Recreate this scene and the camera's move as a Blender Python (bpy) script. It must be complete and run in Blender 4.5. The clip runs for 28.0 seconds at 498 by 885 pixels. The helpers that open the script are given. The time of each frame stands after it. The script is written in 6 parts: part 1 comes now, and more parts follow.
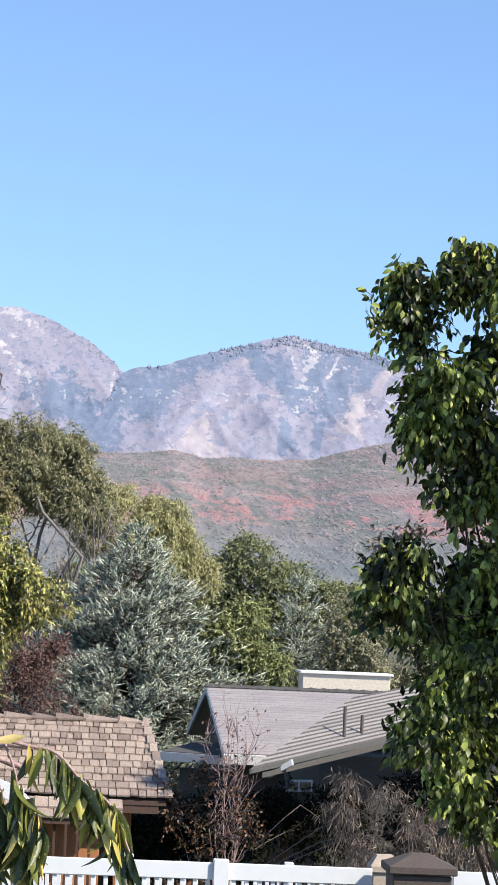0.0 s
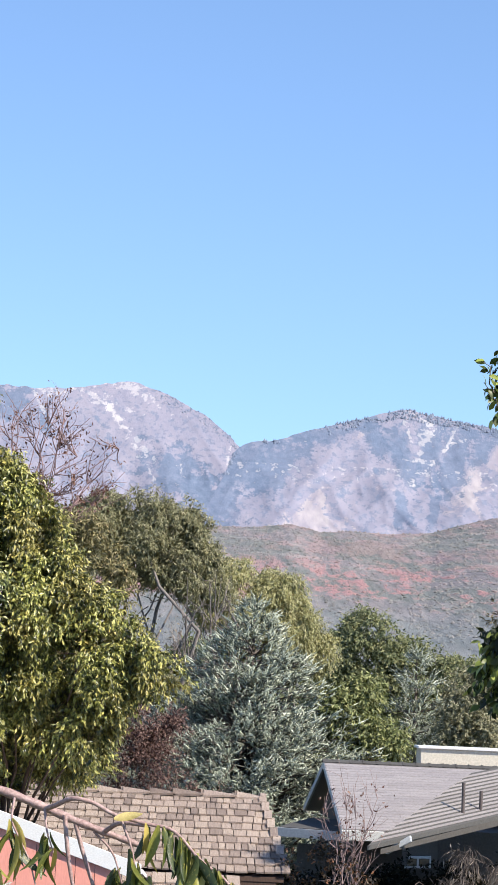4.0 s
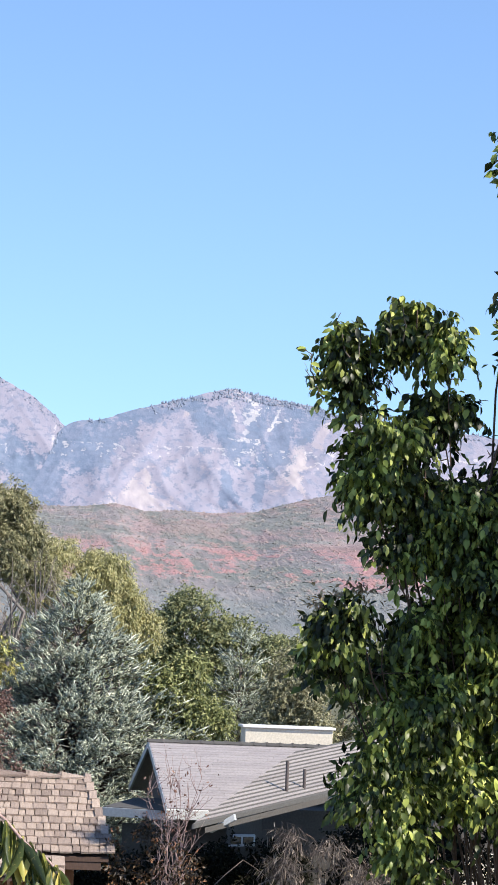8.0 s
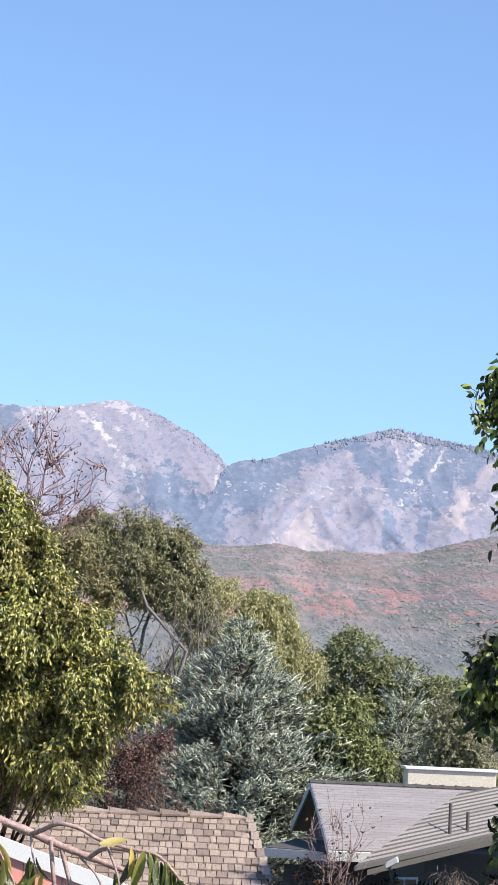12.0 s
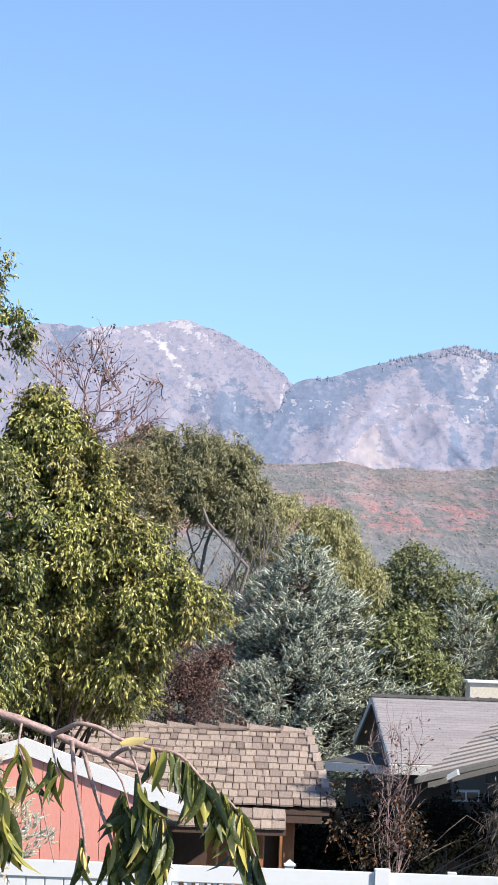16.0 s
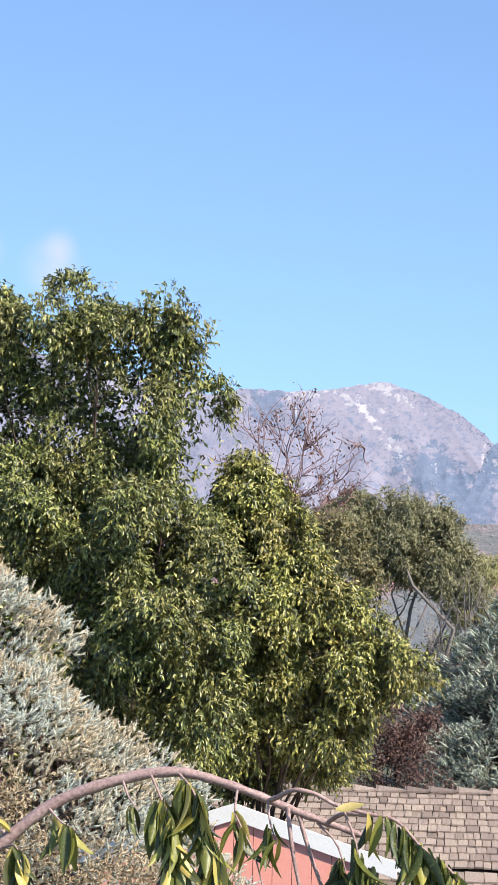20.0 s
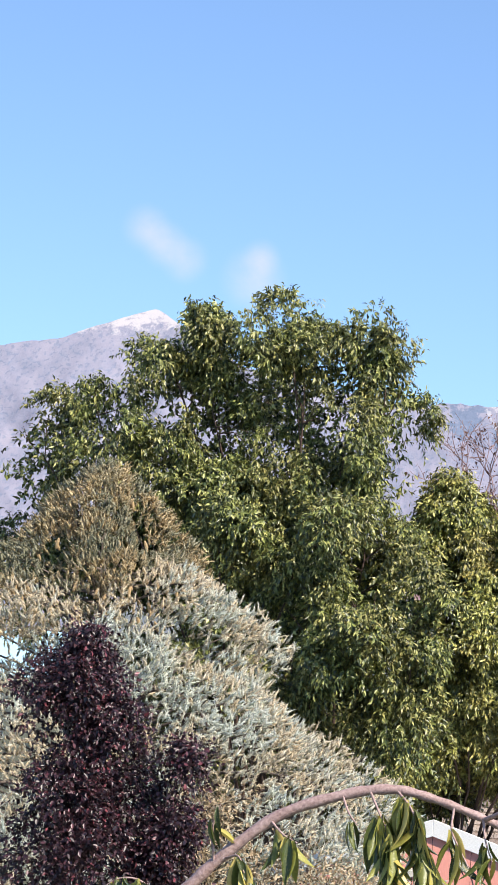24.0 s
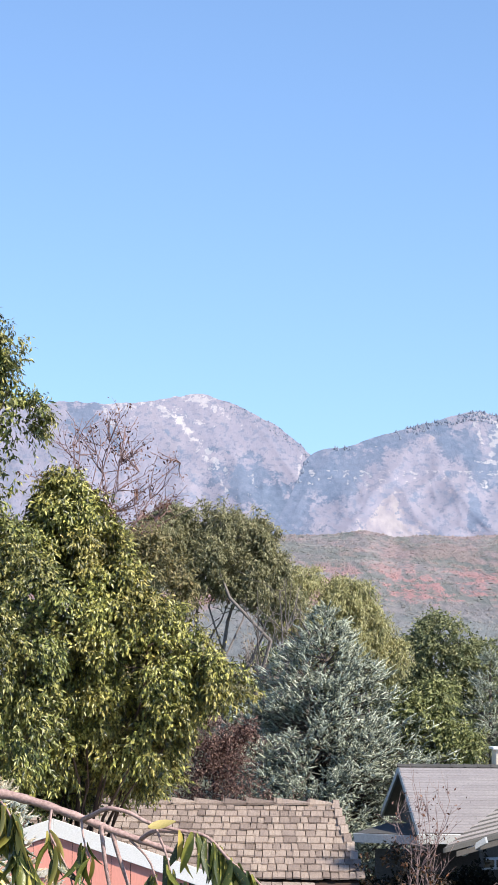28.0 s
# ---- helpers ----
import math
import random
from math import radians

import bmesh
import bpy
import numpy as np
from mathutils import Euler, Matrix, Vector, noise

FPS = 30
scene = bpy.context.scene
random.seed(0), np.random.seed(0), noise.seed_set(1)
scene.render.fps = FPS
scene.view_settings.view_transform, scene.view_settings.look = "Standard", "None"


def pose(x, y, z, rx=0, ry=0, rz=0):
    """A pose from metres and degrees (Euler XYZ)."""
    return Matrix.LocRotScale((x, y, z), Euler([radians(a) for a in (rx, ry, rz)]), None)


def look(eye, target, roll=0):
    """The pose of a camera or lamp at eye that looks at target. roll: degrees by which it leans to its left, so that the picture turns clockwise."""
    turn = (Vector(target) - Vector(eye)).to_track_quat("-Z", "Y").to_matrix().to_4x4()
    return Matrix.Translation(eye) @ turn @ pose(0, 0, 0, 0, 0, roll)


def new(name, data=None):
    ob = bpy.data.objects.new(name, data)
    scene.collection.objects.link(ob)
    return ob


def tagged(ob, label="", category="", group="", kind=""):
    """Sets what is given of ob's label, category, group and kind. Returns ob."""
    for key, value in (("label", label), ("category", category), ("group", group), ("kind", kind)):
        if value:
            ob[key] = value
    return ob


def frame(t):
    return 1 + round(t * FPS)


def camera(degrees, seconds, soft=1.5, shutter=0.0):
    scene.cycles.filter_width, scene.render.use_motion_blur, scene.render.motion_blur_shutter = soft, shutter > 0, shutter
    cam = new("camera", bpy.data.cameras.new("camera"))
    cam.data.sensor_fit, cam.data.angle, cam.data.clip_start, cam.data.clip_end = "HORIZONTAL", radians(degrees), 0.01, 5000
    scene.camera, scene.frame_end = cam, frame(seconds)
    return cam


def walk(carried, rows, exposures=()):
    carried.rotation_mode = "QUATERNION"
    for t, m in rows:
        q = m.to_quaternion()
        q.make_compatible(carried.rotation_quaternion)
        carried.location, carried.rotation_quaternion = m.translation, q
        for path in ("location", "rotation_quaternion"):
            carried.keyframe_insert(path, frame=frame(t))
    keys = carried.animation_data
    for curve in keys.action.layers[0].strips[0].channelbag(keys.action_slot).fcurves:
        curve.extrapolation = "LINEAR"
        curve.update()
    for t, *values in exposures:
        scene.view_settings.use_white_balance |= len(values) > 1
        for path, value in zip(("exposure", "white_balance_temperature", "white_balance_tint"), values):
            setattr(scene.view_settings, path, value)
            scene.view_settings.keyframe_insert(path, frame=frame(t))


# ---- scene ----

def view(yaw, pitch):
    """Unit direction from compass yaw (clockwise from +y) and pitch, in degrees."""
    y, p = radians(yaw), radians(pitch)
    return Vector((math.sin(y) * math.cos(p), math.cos(y) * math.cos(p), math.sin(p)))


cam = camera(10.95, 28.0, soft=1.4)
PATH = [  # seconds, east, north, up, yaw, pitch, roll
    (0.0, -0.058, 0.007, 4.503, 3.542, 3.962, 2.434),
    (0.5, -0.063, -0.008, 4.503, 3.343, 4.058, 2.221),
    (1.0, -0.061, -0.016, 4.504, 2.897, 4.223, 2.068),
    (1.5, -0.060, 0.009, 4.505, 2.255, 4.490, 1.901),
    (2.0, -0.060, 0.015, 4.504, 1.658, 4.741, 1.847),
    (2.5, -0.064, 0.031, 4.502, 1.126, 5.015, 2.070),
    (3.0, -0.065, 0.050, 4.501, 0.800, 5.214, 2.247),
    (3.5, -0.064, 0.073, 4.503, 0.709, 5.372, 2.393),
    (4.0, -0.060, 0.083, 4.506, 0.907, 5.483, 2.466),
    (4.5, -0.055, 0.064, 4.509, 1.446, 5.542, 2.424),
    (5.0, -0.048, 0.014, 4.512, 2.357, 5.582, 2.282),
    (5.5, -0.046, -0.073, 4.517, 3.575, 5.656, 2.122),
    (6.0, -0.044, -0.076, 4.515, 4.924, 5.716, 2.032),
    (6.5, -0.040, -0.063, 4.512, 5.868, 5.657, 2.006),
    (7.0, -0.052, -0.111, 4.505, 6.157, 5.516, 1.915),
    (7.5, -0.053, -0.067, 4.515, 5.611, 5.346, 2.074),
    (8.0, -0.061, -0.054, 4.522, 4.787, 5.177, 2.141),
    (8.5, -0.061, -0.000, 4.522, 4.031, 4.920, 2.223),
    (9.0, -0.063, 0.059, 4.513, 3.817, 4.673, 2.426),
    (9.5, -0.072, 0.099, 4.512, 3.728, 4.378, 2.667),
    (10.0, -0.079, 0.058, 4.516, 3.455, 4.238, 2.952),
    (10.5, -0.079, 0.018, 4.524, 2.779, 4.348, 2.862),
    (11.0, -0.077, 0.021, 4.524, 1.940, 4.883, 2.605),
    (11.5, -0.077, 0.039, 4.529, 1.379, 5.478, 2.679),
    (12.0, -0.056, 0.043, 4.523, 1.145, 5.913, 2.616),
    (12.5, -0.010, 0.033, 4.506, 1.156, 6.209, 2.396),
    (13.0, 0.037, 0.021, 4.489, 1.138, 6.286, 2.145),
    (13.5, 0.058, 0.018, 4.483, 0.818, 6.062, 1.991),
    (14.0, 0.058, 0.025, 4.487, 0.114, 5.560, 1.912),
    (14.5, 0.056, 0.056, 4.487, -0.563, 5.184, 1.750),
    (15.0, 0.065, 0.098, 4.484, -0.980, 4.758, 1.651),
    (15.5, 0.065, 0.120, 4.480, -0.787, 4.381, 1.777),
    (16.0, 0.061, 0.113, 4.480, -0.227, 4.063, 2.147),
    (16.5, 0.055, 0.102, 4.479, 0.076, 3.946, 2.521),
    (17.0, 0.050, 0.076, 4.484, -0.246, 4.002, 2.729),
    (17.5, 0.042, 0.094, 4.483, -1.311, 4.335, 2.576),
    (18.0, 0.041, 0.058, 4.486, -2.617, 4.726, 2.350),
    (18.5, 0.043, 0.044, 4.488, -3.756, 5.118, 2.119),
    (19.0, 0.044, 0.061, 4.487, -4.438, 5.339, 1.840),
    (19.5, 0.043, 0.066, 4.486, -4.725, 5.405, 1.622),
    (20.0, 0.043, 0.087, 4.484, -4.715, 5.318, 1.352),
    (20.5, 0.050, 0.061, 4.487, -4.623, 5.091, 1.397),
    (21.0, 0.053, 0.022, 4.488, -4.804, 4.867, 1.659),
    (21.5, 0.039, 0.027, 4.486, -5.621, 4.717, 2.030),
    (22.0, 0.026, -0.046, 4.493, -7.027, 4.748, 2.588),
    (22.5, -0.016, -0.034, 4.494, -8.461, 4.997, 3.008),
    (23.0, -0.031, -0.051, 4.494, -9.294, 5.188, 3.170),
    (23.5, -0.019, -0.100, 4.496, -9.509, 5.346, 3.051),
    (24.0, 0.003, -0.153, 4.498, -9.126, 5.450, 2.756),
    (24.5, 0.020, -0.181, 4.500, -8.162, 5.475, 2.389),
    (25.0, 0.032, -0.189, 4.502, -6.601, 5.447, 1.927),
    (25.5, 0.040, -0.145, 4.500, -4.926, 5.435, 1.494),
    (26.0, 0.053, -0.112, 4.499, -3.033, 5.373, 0.982),
    (26.5, 0.054, -0.094, 4.503, -1.466, 5.345, 0.843),
    (27.0, 0.061, -0.061, 4.507, -0.334, 5.402, 0.628),
    (27.5, 0.068, -0.072, 4.504, 0.024, 5.521, 0.515),
    (28.0, 0.071, -0.083, 4.505, -0.664, 5.642, 0.434),
]
walk(cam, [(t, look((x, y, z), Vector((x, y, z)) + view(yaw, pitch), roll)) for t, x, y, z, yaw, pitch, roll in PATH],
     exposures=[(0.0, 0.71), (5.5, 0.72), (7.0, 0.86), (8.5, 0.78), (9.5, 0.71), (28.0, 0.71)])

# ---- sky and sun: clear autumn afternoon, the sun high on the viewer's right ----
SUN_YAW, SUN_UP = 124.0, 41.0
world = bpy.data.worlds.new("sky")
scene.world = world
world.use_nodes = True
wn = world.node_tree
sky = wn.nodes.new("ShaderNodeTexSky")
sky.sky_type, sky.sun_disc = "NISHITA", False
sky.sun_elevation, sky.sun_rotation = radians(SUN_UP), radians(SUN_YAW)
sky.altitude, sky.air_density, sky.dust_density, sky.ozone_density = 2000, 1.0, 0.3, 4.0
wn.nodes["Background"].inputs[1].default_value = 0.132
# two thin wisps of cloud over the snowy peak
way = wn.nodes.new("ShaderNodeTexCoord")
wisp = wn.nodes.new("ShaderNodeTexNoise")
wisp.inputs["Scale"].default_value, wisp.inputs["Detail"].default_value, wisp.inputs["Roughness"].default_value = 55.0, 6.0, 0.6
wn.links.new(way.outputs["Generated"], wisp.inputs["Vector"])
# the observer stands high: the haze of the skyline lies below it
rise = wn.nodes.new("ShaderNodeVectorMath")
rise.operation = "MULTIPLY_ADD"
rise.inputs[1].default_value, rise.inputs[2].default_value = (1, 1, 0.78), (0, 0, 0.06)
wn.links.new(way.outputs["Generated"], rise.inputs[0])
wn.links.new(rise.outputs[0], sky.inputs[0])
tint = wn.nodes.new("ShaderNodeMix")
tint.data_type, tint.blend_type = "RGBA", "MULTIPLY"
tint.inputs[0].default_value, tint.inputs[7].default_value = 1.0, (0.975, 0.975, 0.99, 1)
wn.links.new(sky.outputs[0], tint.inputs[6])
shown = tint.outputs[2]
for yaw, pitch, size in ((-11.65, 10.05, 0.011), (-11.2, 9.7, 0.011), (-10.75, 9.4, 0.011), (-9.2, 9.05, 0.015), (-9.05, 9.5, 0.009)):
    gap = wn.nodes.new("ShaderNodeVectorMath")
    gap.operation = "DISTANCE"
    wn.links.new(way.outputs["Generated"], gap.inputs[0])
    gap.inputs[1].default_value = view(yaw, pitch)
    near = wn.nodes.new("ShaderNodeMapRange")
    near.interpolation_type = "SMOOTHSTEP"
    for i, v in ((1, 0.0), (2, size), (3, 0.62), (4, 0.0)):
        near.inputs[i].default_value = v
    wn.links.new(gap.outputs["Value"], near.inputs[0])
    much = wn.nodes.new("ShaderNodeMath")
    much.operation = "MULTIPLY"
    wn.links.new(near.outputs[0], much.inputs[0])
    wn.links.new(wisp.outputs["Fac"], much.inputs[1])
    veil = wn.nodes.new("ShaderNodeMix")
    veil.data_type = "RGBA"
    veil.inputs[7].default_value = (5.2, 4.5, 5.2, 1)
    wn.links.new(much.outputs[0], veil.inputs[0])
    wn.links.new(shown, veil.inputs[6])
    shown = veil.outputs[2]
wn.links.new(shown, wn.nodes["Background"].inputs[0])

sun_data = bpy.data.lights.new("sun", "SUN")
sun_data.energy, sun_data.angle, sun_data.color = 4.9, radians(0.5), (1.0, 0.915, 0.79)
sun = new("sun", sun_data)
sun.matrix_world = look(Vector((0, 0, 30)) + view(SUN_YAW, SUN_UP) * 60, (0, 0, 30))

# ---- materials ----
def material(name, build, rough=0.8):
    m = bpy.data.materials.new(name)
    m.use_nodes = True
    nt = m.node_tree
    bsdf = nt.nodes["Principled BSDF"]
    bsdf.inputs["Roughness"].default_value = rough
    build(nt, bsdf)
    return m


def node(nt, kind, **inputs):
    n = nt.nodes.new(kind)
    for key, value in inputs.items():
        n.inputs[key.replace("_", " ")].default_value = value
    return n


def noise_of(nt, scale, detail=4.0, rough=0.55, stretch=(1, 1, 1)):
    co = nt.nodes.new("ShaderNodeTexCoord")
    mp = nt.nodes.new("ShaderNodeMapping")
    mp.inputs["Scale"].default_value = stretch
    n = node(nt, "ShaderNodeTexNoise", Scale=scale, Detail=detail, Roughness=rough)
    nt.links.new(co.outputs["Object"], mp.inputs["Vector"])
    nt.links.new(mp.outputs["Vector"], n.inputs["Vector"])
    return n.outputs["Fac"]


def ramp(nt, fac, stops):
    r = nt.nodes.new("ShaderNodeValToRGB")
    while len(r.color_ramp.elements) < len(stops):
        r.color_ramp.elements.new(0.5)
    for e, (pos, col) in zip(r.color_ramp.elements, stops):
        e.position, e.color = pos, (*col, 1) if len(col) == 3 else col
    nt.links.new(fac, r.inputs[0])
    return r.outputs[0]


def mix(nt, fac, a, b, mode="MIX"):
    m = nt.nodes.new("ShaderNodeMix")
    m.data_type, m.blend_type = "RGBA", mode
    for sock, v in ((m.inputs[0], fac), (m.inputs[6], a), (m.inputs[7], b)):
        if isinstance(v, (int, float)):
            sock.default_value = v
        elif isinstance(v, tuple):
            sock.default_value = (*v, 1)
        else:
            nt.links.new(v, sock)
    return m.outputs[2]


def bump(nt, bsdf, height, strength, distance):
    b = nt.nodes.new("ShaderNodeBump")
    b.inputs["Strength"].default_value, b.inputs["Distance"].default_value = strength, distance
    nt.links.new(height, b.inputs["Height"])
    nt.links.new(b.outputs[0], bsdf.inputs["Normal"])


TONE = 0.82  # one scale for all the colours below


def plain(name, a, b, scale=6.0, rough=0.7, relief=0.004, stretch=(1, 1, 1), own=0.0, grain=0.35):
    """Two tones mixed by a coarse and a fine noise, with fine relief; own: how far whole pieces differ."""
    a, b = (tuple(TONE * c for c in q) for q in (a, b))
    def build(nt, bsdf):
        col = mix(nt, noise_of(nt, scale, stretch=stretch), a, b)
        fine = noise_of(nt, scale * 9, 3, stretch=stretch)
        col = mix(nt, grain, col, ramp(nt, fine, [(0.3, tuple(0.6 * c for c in a)), (0.7, tuple(min(1, 1.25 * c) for c in b))]))
        if own:
            info = nt.nodes.new("ShaderNodeObjectInfo")
            col = mix(nt, own, col, ramp(nt, info.outputs["Random"], [(0, (0.25, 0.2, 0.19)), (0.5, (0.75, 0.7, 0.68)), (1, (1, 0.96, 0.9))]), "MULTIPLY")
        nt.links.new(col, bsdf.inputs["Base Color"])
        bump(nt, bsdf, fine, 0.5, relief)
    return material(name, build, rough)


def leafy(name, stops, rough=0.45, let=0.35, patch=None, patch_scale=1.2, sheen=0.5):
    """Leaves: each its own tone, whole sprays shifted together, light let through the blade."""
    m = bpy.data.materials.new(name)
    m.use_nodes = True
    nt = m.node_tree
    bsdf, out = nt.nodes["Principled BSDF"], nt.nodes["Material Output"]
    geo = nt.nodes.new("ShaderNodeNewGeometry")
    stops, patch = ([(p, tuple(0.86 * c for c in q)) for p, q in s] if s else s for s in (stops, patch))
    col = ramp(nt, geo.outputs["Random Per Island"], stops)
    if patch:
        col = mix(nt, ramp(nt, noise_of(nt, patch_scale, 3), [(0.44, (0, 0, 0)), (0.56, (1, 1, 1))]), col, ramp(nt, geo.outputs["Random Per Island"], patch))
    nt.links.new(col, bsdf.inputs["Base Color"])
    bsdf.inputs["Roughness"].default_value, bsdf.inputs["Specular IOR Level"].default_value = rough, sheen
    tr = nt.nodes.new("ShaderNodeBsdfTranslucent")
    nt.links.new(col, tr.inputs[0])
    mx = nt.nodes.new("ShaderNodeMixShader")
    mx.inputs[0].default_value = let
    nt.links.new(bsdf.outputs[0], mx.inputs[1])
    nt.links.new(tr.outputs[0], mx.inputs[2])
    nt.links.new(mx.outputs[0], out.inputs[0])
    return m


M_GRASS = plain("lawn", (0.06, 0.075, 0.03), (0.14, 0.12, 0.06), 0.8, 0.95, 0.02)
M_VINYL = plain("white_vinyl", (0.8, 0.82, 0.85), (0.84, 0.85, 0.86), 2.0, 0.4, 0.0005, grain=0.06)
M_PAINT = plain("white_painted_wood", (0.83, 0.82, 0.8), (0.88, 0.87, 0.85), 5.0, 0.5, 0.001, (1, 1, 4))
M_CREAM = plain("cream_stucco", (0.66, 0.6, 0.49), (0.73, 0.67, 0.56), 4.0, 0.85, 0.004)
M_RED = plain("red_painted_siding", (0.86, 0.34, 0.265), (0.9, 0.4, 0.32), 3.0, 0.6, 0.002, (3, 3, 0.5), grain=0.15)
M_SHAKE = plain("weathered_cedar_shake", (0.25, 0.195, 0.165), (0.66, 0.545, 0.47), 14.0, 0.9, 0.014, (6, 0.4, 1), own=0.66, grain=0.5)
M_DARKWOOD = plain("dark_stained_timber", (0.07, 0.04, 0.03), (0.12, 0.07, 0.05), 5.0, 0.8, 0.003, (1, 1, 0.3))
M_CEDAR = plain("orange_cedar_board", (0.42, 0.17, 0.07), (0.55, 0.25, 0.11), 6.0, 0.6, 0.002, (4, 4, 0.4))
M_ASPHALT = plain("grey_asphalt_shingle", (0.31, 0.285, 0.29), (0.4, 0.37, 0.375), 3.0, 0.95, 0.006, own=0.18)
M_WINGROOF = plain("weathered_wing_shingle", (0.29, 0.265, 0.26), (0.4, 0.37, 0.36), 4.0, 0.95, 0.006, own=0.3)
M_RIDGE = plain("dark_ridge_shingle", (0.07, 0.07, 0.07), (0.12, 0.115, 0.11), 5.0, 0.95, 0.006, own=0.3)
# wall and gable colours darkened to hold the shade of eaves and gable end
M_WALL = plain("shaded_grey_brown_siding", (0.07, 0.062, 0.056), (0.1, 0.09, 0.08), 4.0, 0.85, 0.004)
M_GABLE = plain("shade_dark_board", (0.045, 0.036, 0.036), (0.075, 0.062, 0.06), 4.0, 0.8, 0.003)
# white fascia in shade: blue-grey tint painted in, while the lit gutter stays white
M_BLUEGREY = plain("shade_tinted_trim", (0.44, 0.46, 0.49), (0.5, 0.52, 0.54), 4.0, 0.5, 0.001)
M_STONE = plain("brown_cut_stone", (0.07, 0.055, 0.05), (0.12, 0.095, 0.085), 8.0, 0.9, 0.006, own=0.4)
M_TANSTONE = plain("tan_stone", (0.42, 0.34, 0.26), (0.52, 0.43, 0.34), 8.0, 0.9, 0.006)
M_IRON = plain("rusty_vent_metal", (0.09, 0.07, 0.065), (0.14, 0.11, 0.1), 10.0, 0.6, 0.002)
M_BARK = plain("grey_brown_bark", (0.1, 0.075, 0.06), (0.2, 0.16, 0.135), 9.0, 0.9, 0.01, (1, 1, 0.25))
M_PALEBARK = plain("pale_bare_twigs", (0.36, 0.3, 0.27), (0.5, 0.43, 0.39), 9.0, 0.9, 0.004, (1, 1, 0.25))
M_GREYLIMB = plain("grey_willow_bark", (0.15, 0.125, 0.115), (0.28, 0.24, 0.22), 9.0, 0.9, 0.004, (1, 1, 0.25))
M_REDBARK = plain("reddish_peach_bark", (0.2, 0.095, 0.085), (0.6, 0.43, 0.39), 13.0, 0.65, 0.004, (1, 1, 1), grain=0.4)


def glass_build(nt, bsdf):
    bsdf.inputs["Base Color"].default_value = (0.02, 0.025, 0.03, 1)
    bsdf.inputs["Specular IOR Level"].default_value = 0.8


M_GLASS = material("window_glass", glass_build, 0.06)

M_BIG = leafy("almond_leaves", [(0, (0.022, 0.03, 0.01)), (0.4, (0.1, 0.125, 0.032)), (0.75, (0.3, 0.325, 0.085)), (1, (0.55, 0.54, 0.18))], 0.36, 0.12,
              [(0, (0.03, 0.036, 0.012)), (0.5, (0.15, 0.16, 0.04)), (1, (0.48, 0.43, 0.15))], 1.6)
M_BIGY = leafy("turning_almond_leaves", [(0, (0.035, 0.04, 0.013)), (0.4, (0.15, 0.165, 0.04)), (0.75, (0.43, 0.43, 0.105)), (1, (0.68, 0.62, 0.2))], 0.36, 0.12,
               [(0, (0.045, 0.048, 0.015)), (0.5, (0.22, 0.21, 0.05)), (1, (0.6, 0.5, 0.16))], 1.8)
# pear: crown shade in the dark stops, sunlit clusters in the brighter patch stops
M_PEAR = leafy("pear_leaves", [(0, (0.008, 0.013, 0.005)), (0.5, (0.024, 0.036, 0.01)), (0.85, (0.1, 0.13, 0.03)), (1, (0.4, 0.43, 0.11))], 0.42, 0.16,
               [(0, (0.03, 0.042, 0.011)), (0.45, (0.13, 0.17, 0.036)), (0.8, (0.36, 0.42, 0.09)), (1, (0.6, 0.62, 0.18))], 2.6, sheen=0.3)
M_OLIVE = leafy("olive_brown_leaves", [(0, (0.11, 0.105, 0.045)), (0.6, (0.27, 0.24, 0.1)), (1, (0.45, 0.37, 0.2))], 0.6, 0.3)
M_DRY = leafy("dry_pale_leaves", [(0, (0.14, 0.14, 0.075)), (0.6, (0.32, 0.31, 0.18)), (1, (0.54, 0.5, 0.34))], 0.7, 0.3)
M_DRYTWIG = leafy("withered_beige_leaves", [(0, (0.2, 0.13, 0.07)), (0.5, (0.42, 0.31, 0.18)), (1, (0.66, 0.54, 0.37))], 0.6, 0.2)
M_BRIGHT = leafy("bright_green_leaves", [(0, (0.06, 0.075, 0.025)), (0.6, (0.23, 0.26, 0.085)), (1, (0.46, 0.46, 0.2))], 0.6, 0.25)


def peach_build(nt, bsdf):
    info = nt.nodes.new("ShaderNodeObjectInfo")
    base = ramp(nt, info.outputs["Random"], [(0, (0.03, 0.044, 0.011)), (0.45, (0.085, 0.105, 0.024)), (0.72, (0.28, 0.28, 0.06)), (0.9, (0.55, 0.45, 0.12)), (1, (0.72, 0.54, 0.17))])
    col = mix(nt, ramp(nt, noise_of(nt, 16, 4), [(0.58, (0, 0, 0)), (0.72, (0.55, 0.55, 0.55))]), base, (0.5, 0.4, 0.11))
    nt.links.new(col, bsdf.inputs["Base Color"])
    bump(nt, bsdf, noise_of(nt, 60, 3, 0.5, (1, 0.3, 1)), 0.4, 0.002)
    tr = nt.nodes.new("ShaderNodeBsdfTranslucent")
    nt.links.new(col, tr.inputs[0])
    mx = nt.nodes.new("ShaderNodeMixShader")
    mx.inputs[0].default_value = 0.2
    nt.links.new(bsdf.outputs[0], mx.inputs[1])
    nt.links.new(tr.outputs[0], mx.inputs[2])
    nt.links.new(mx.outputs[0], nt.nodes["Material Output"].inputs[0])


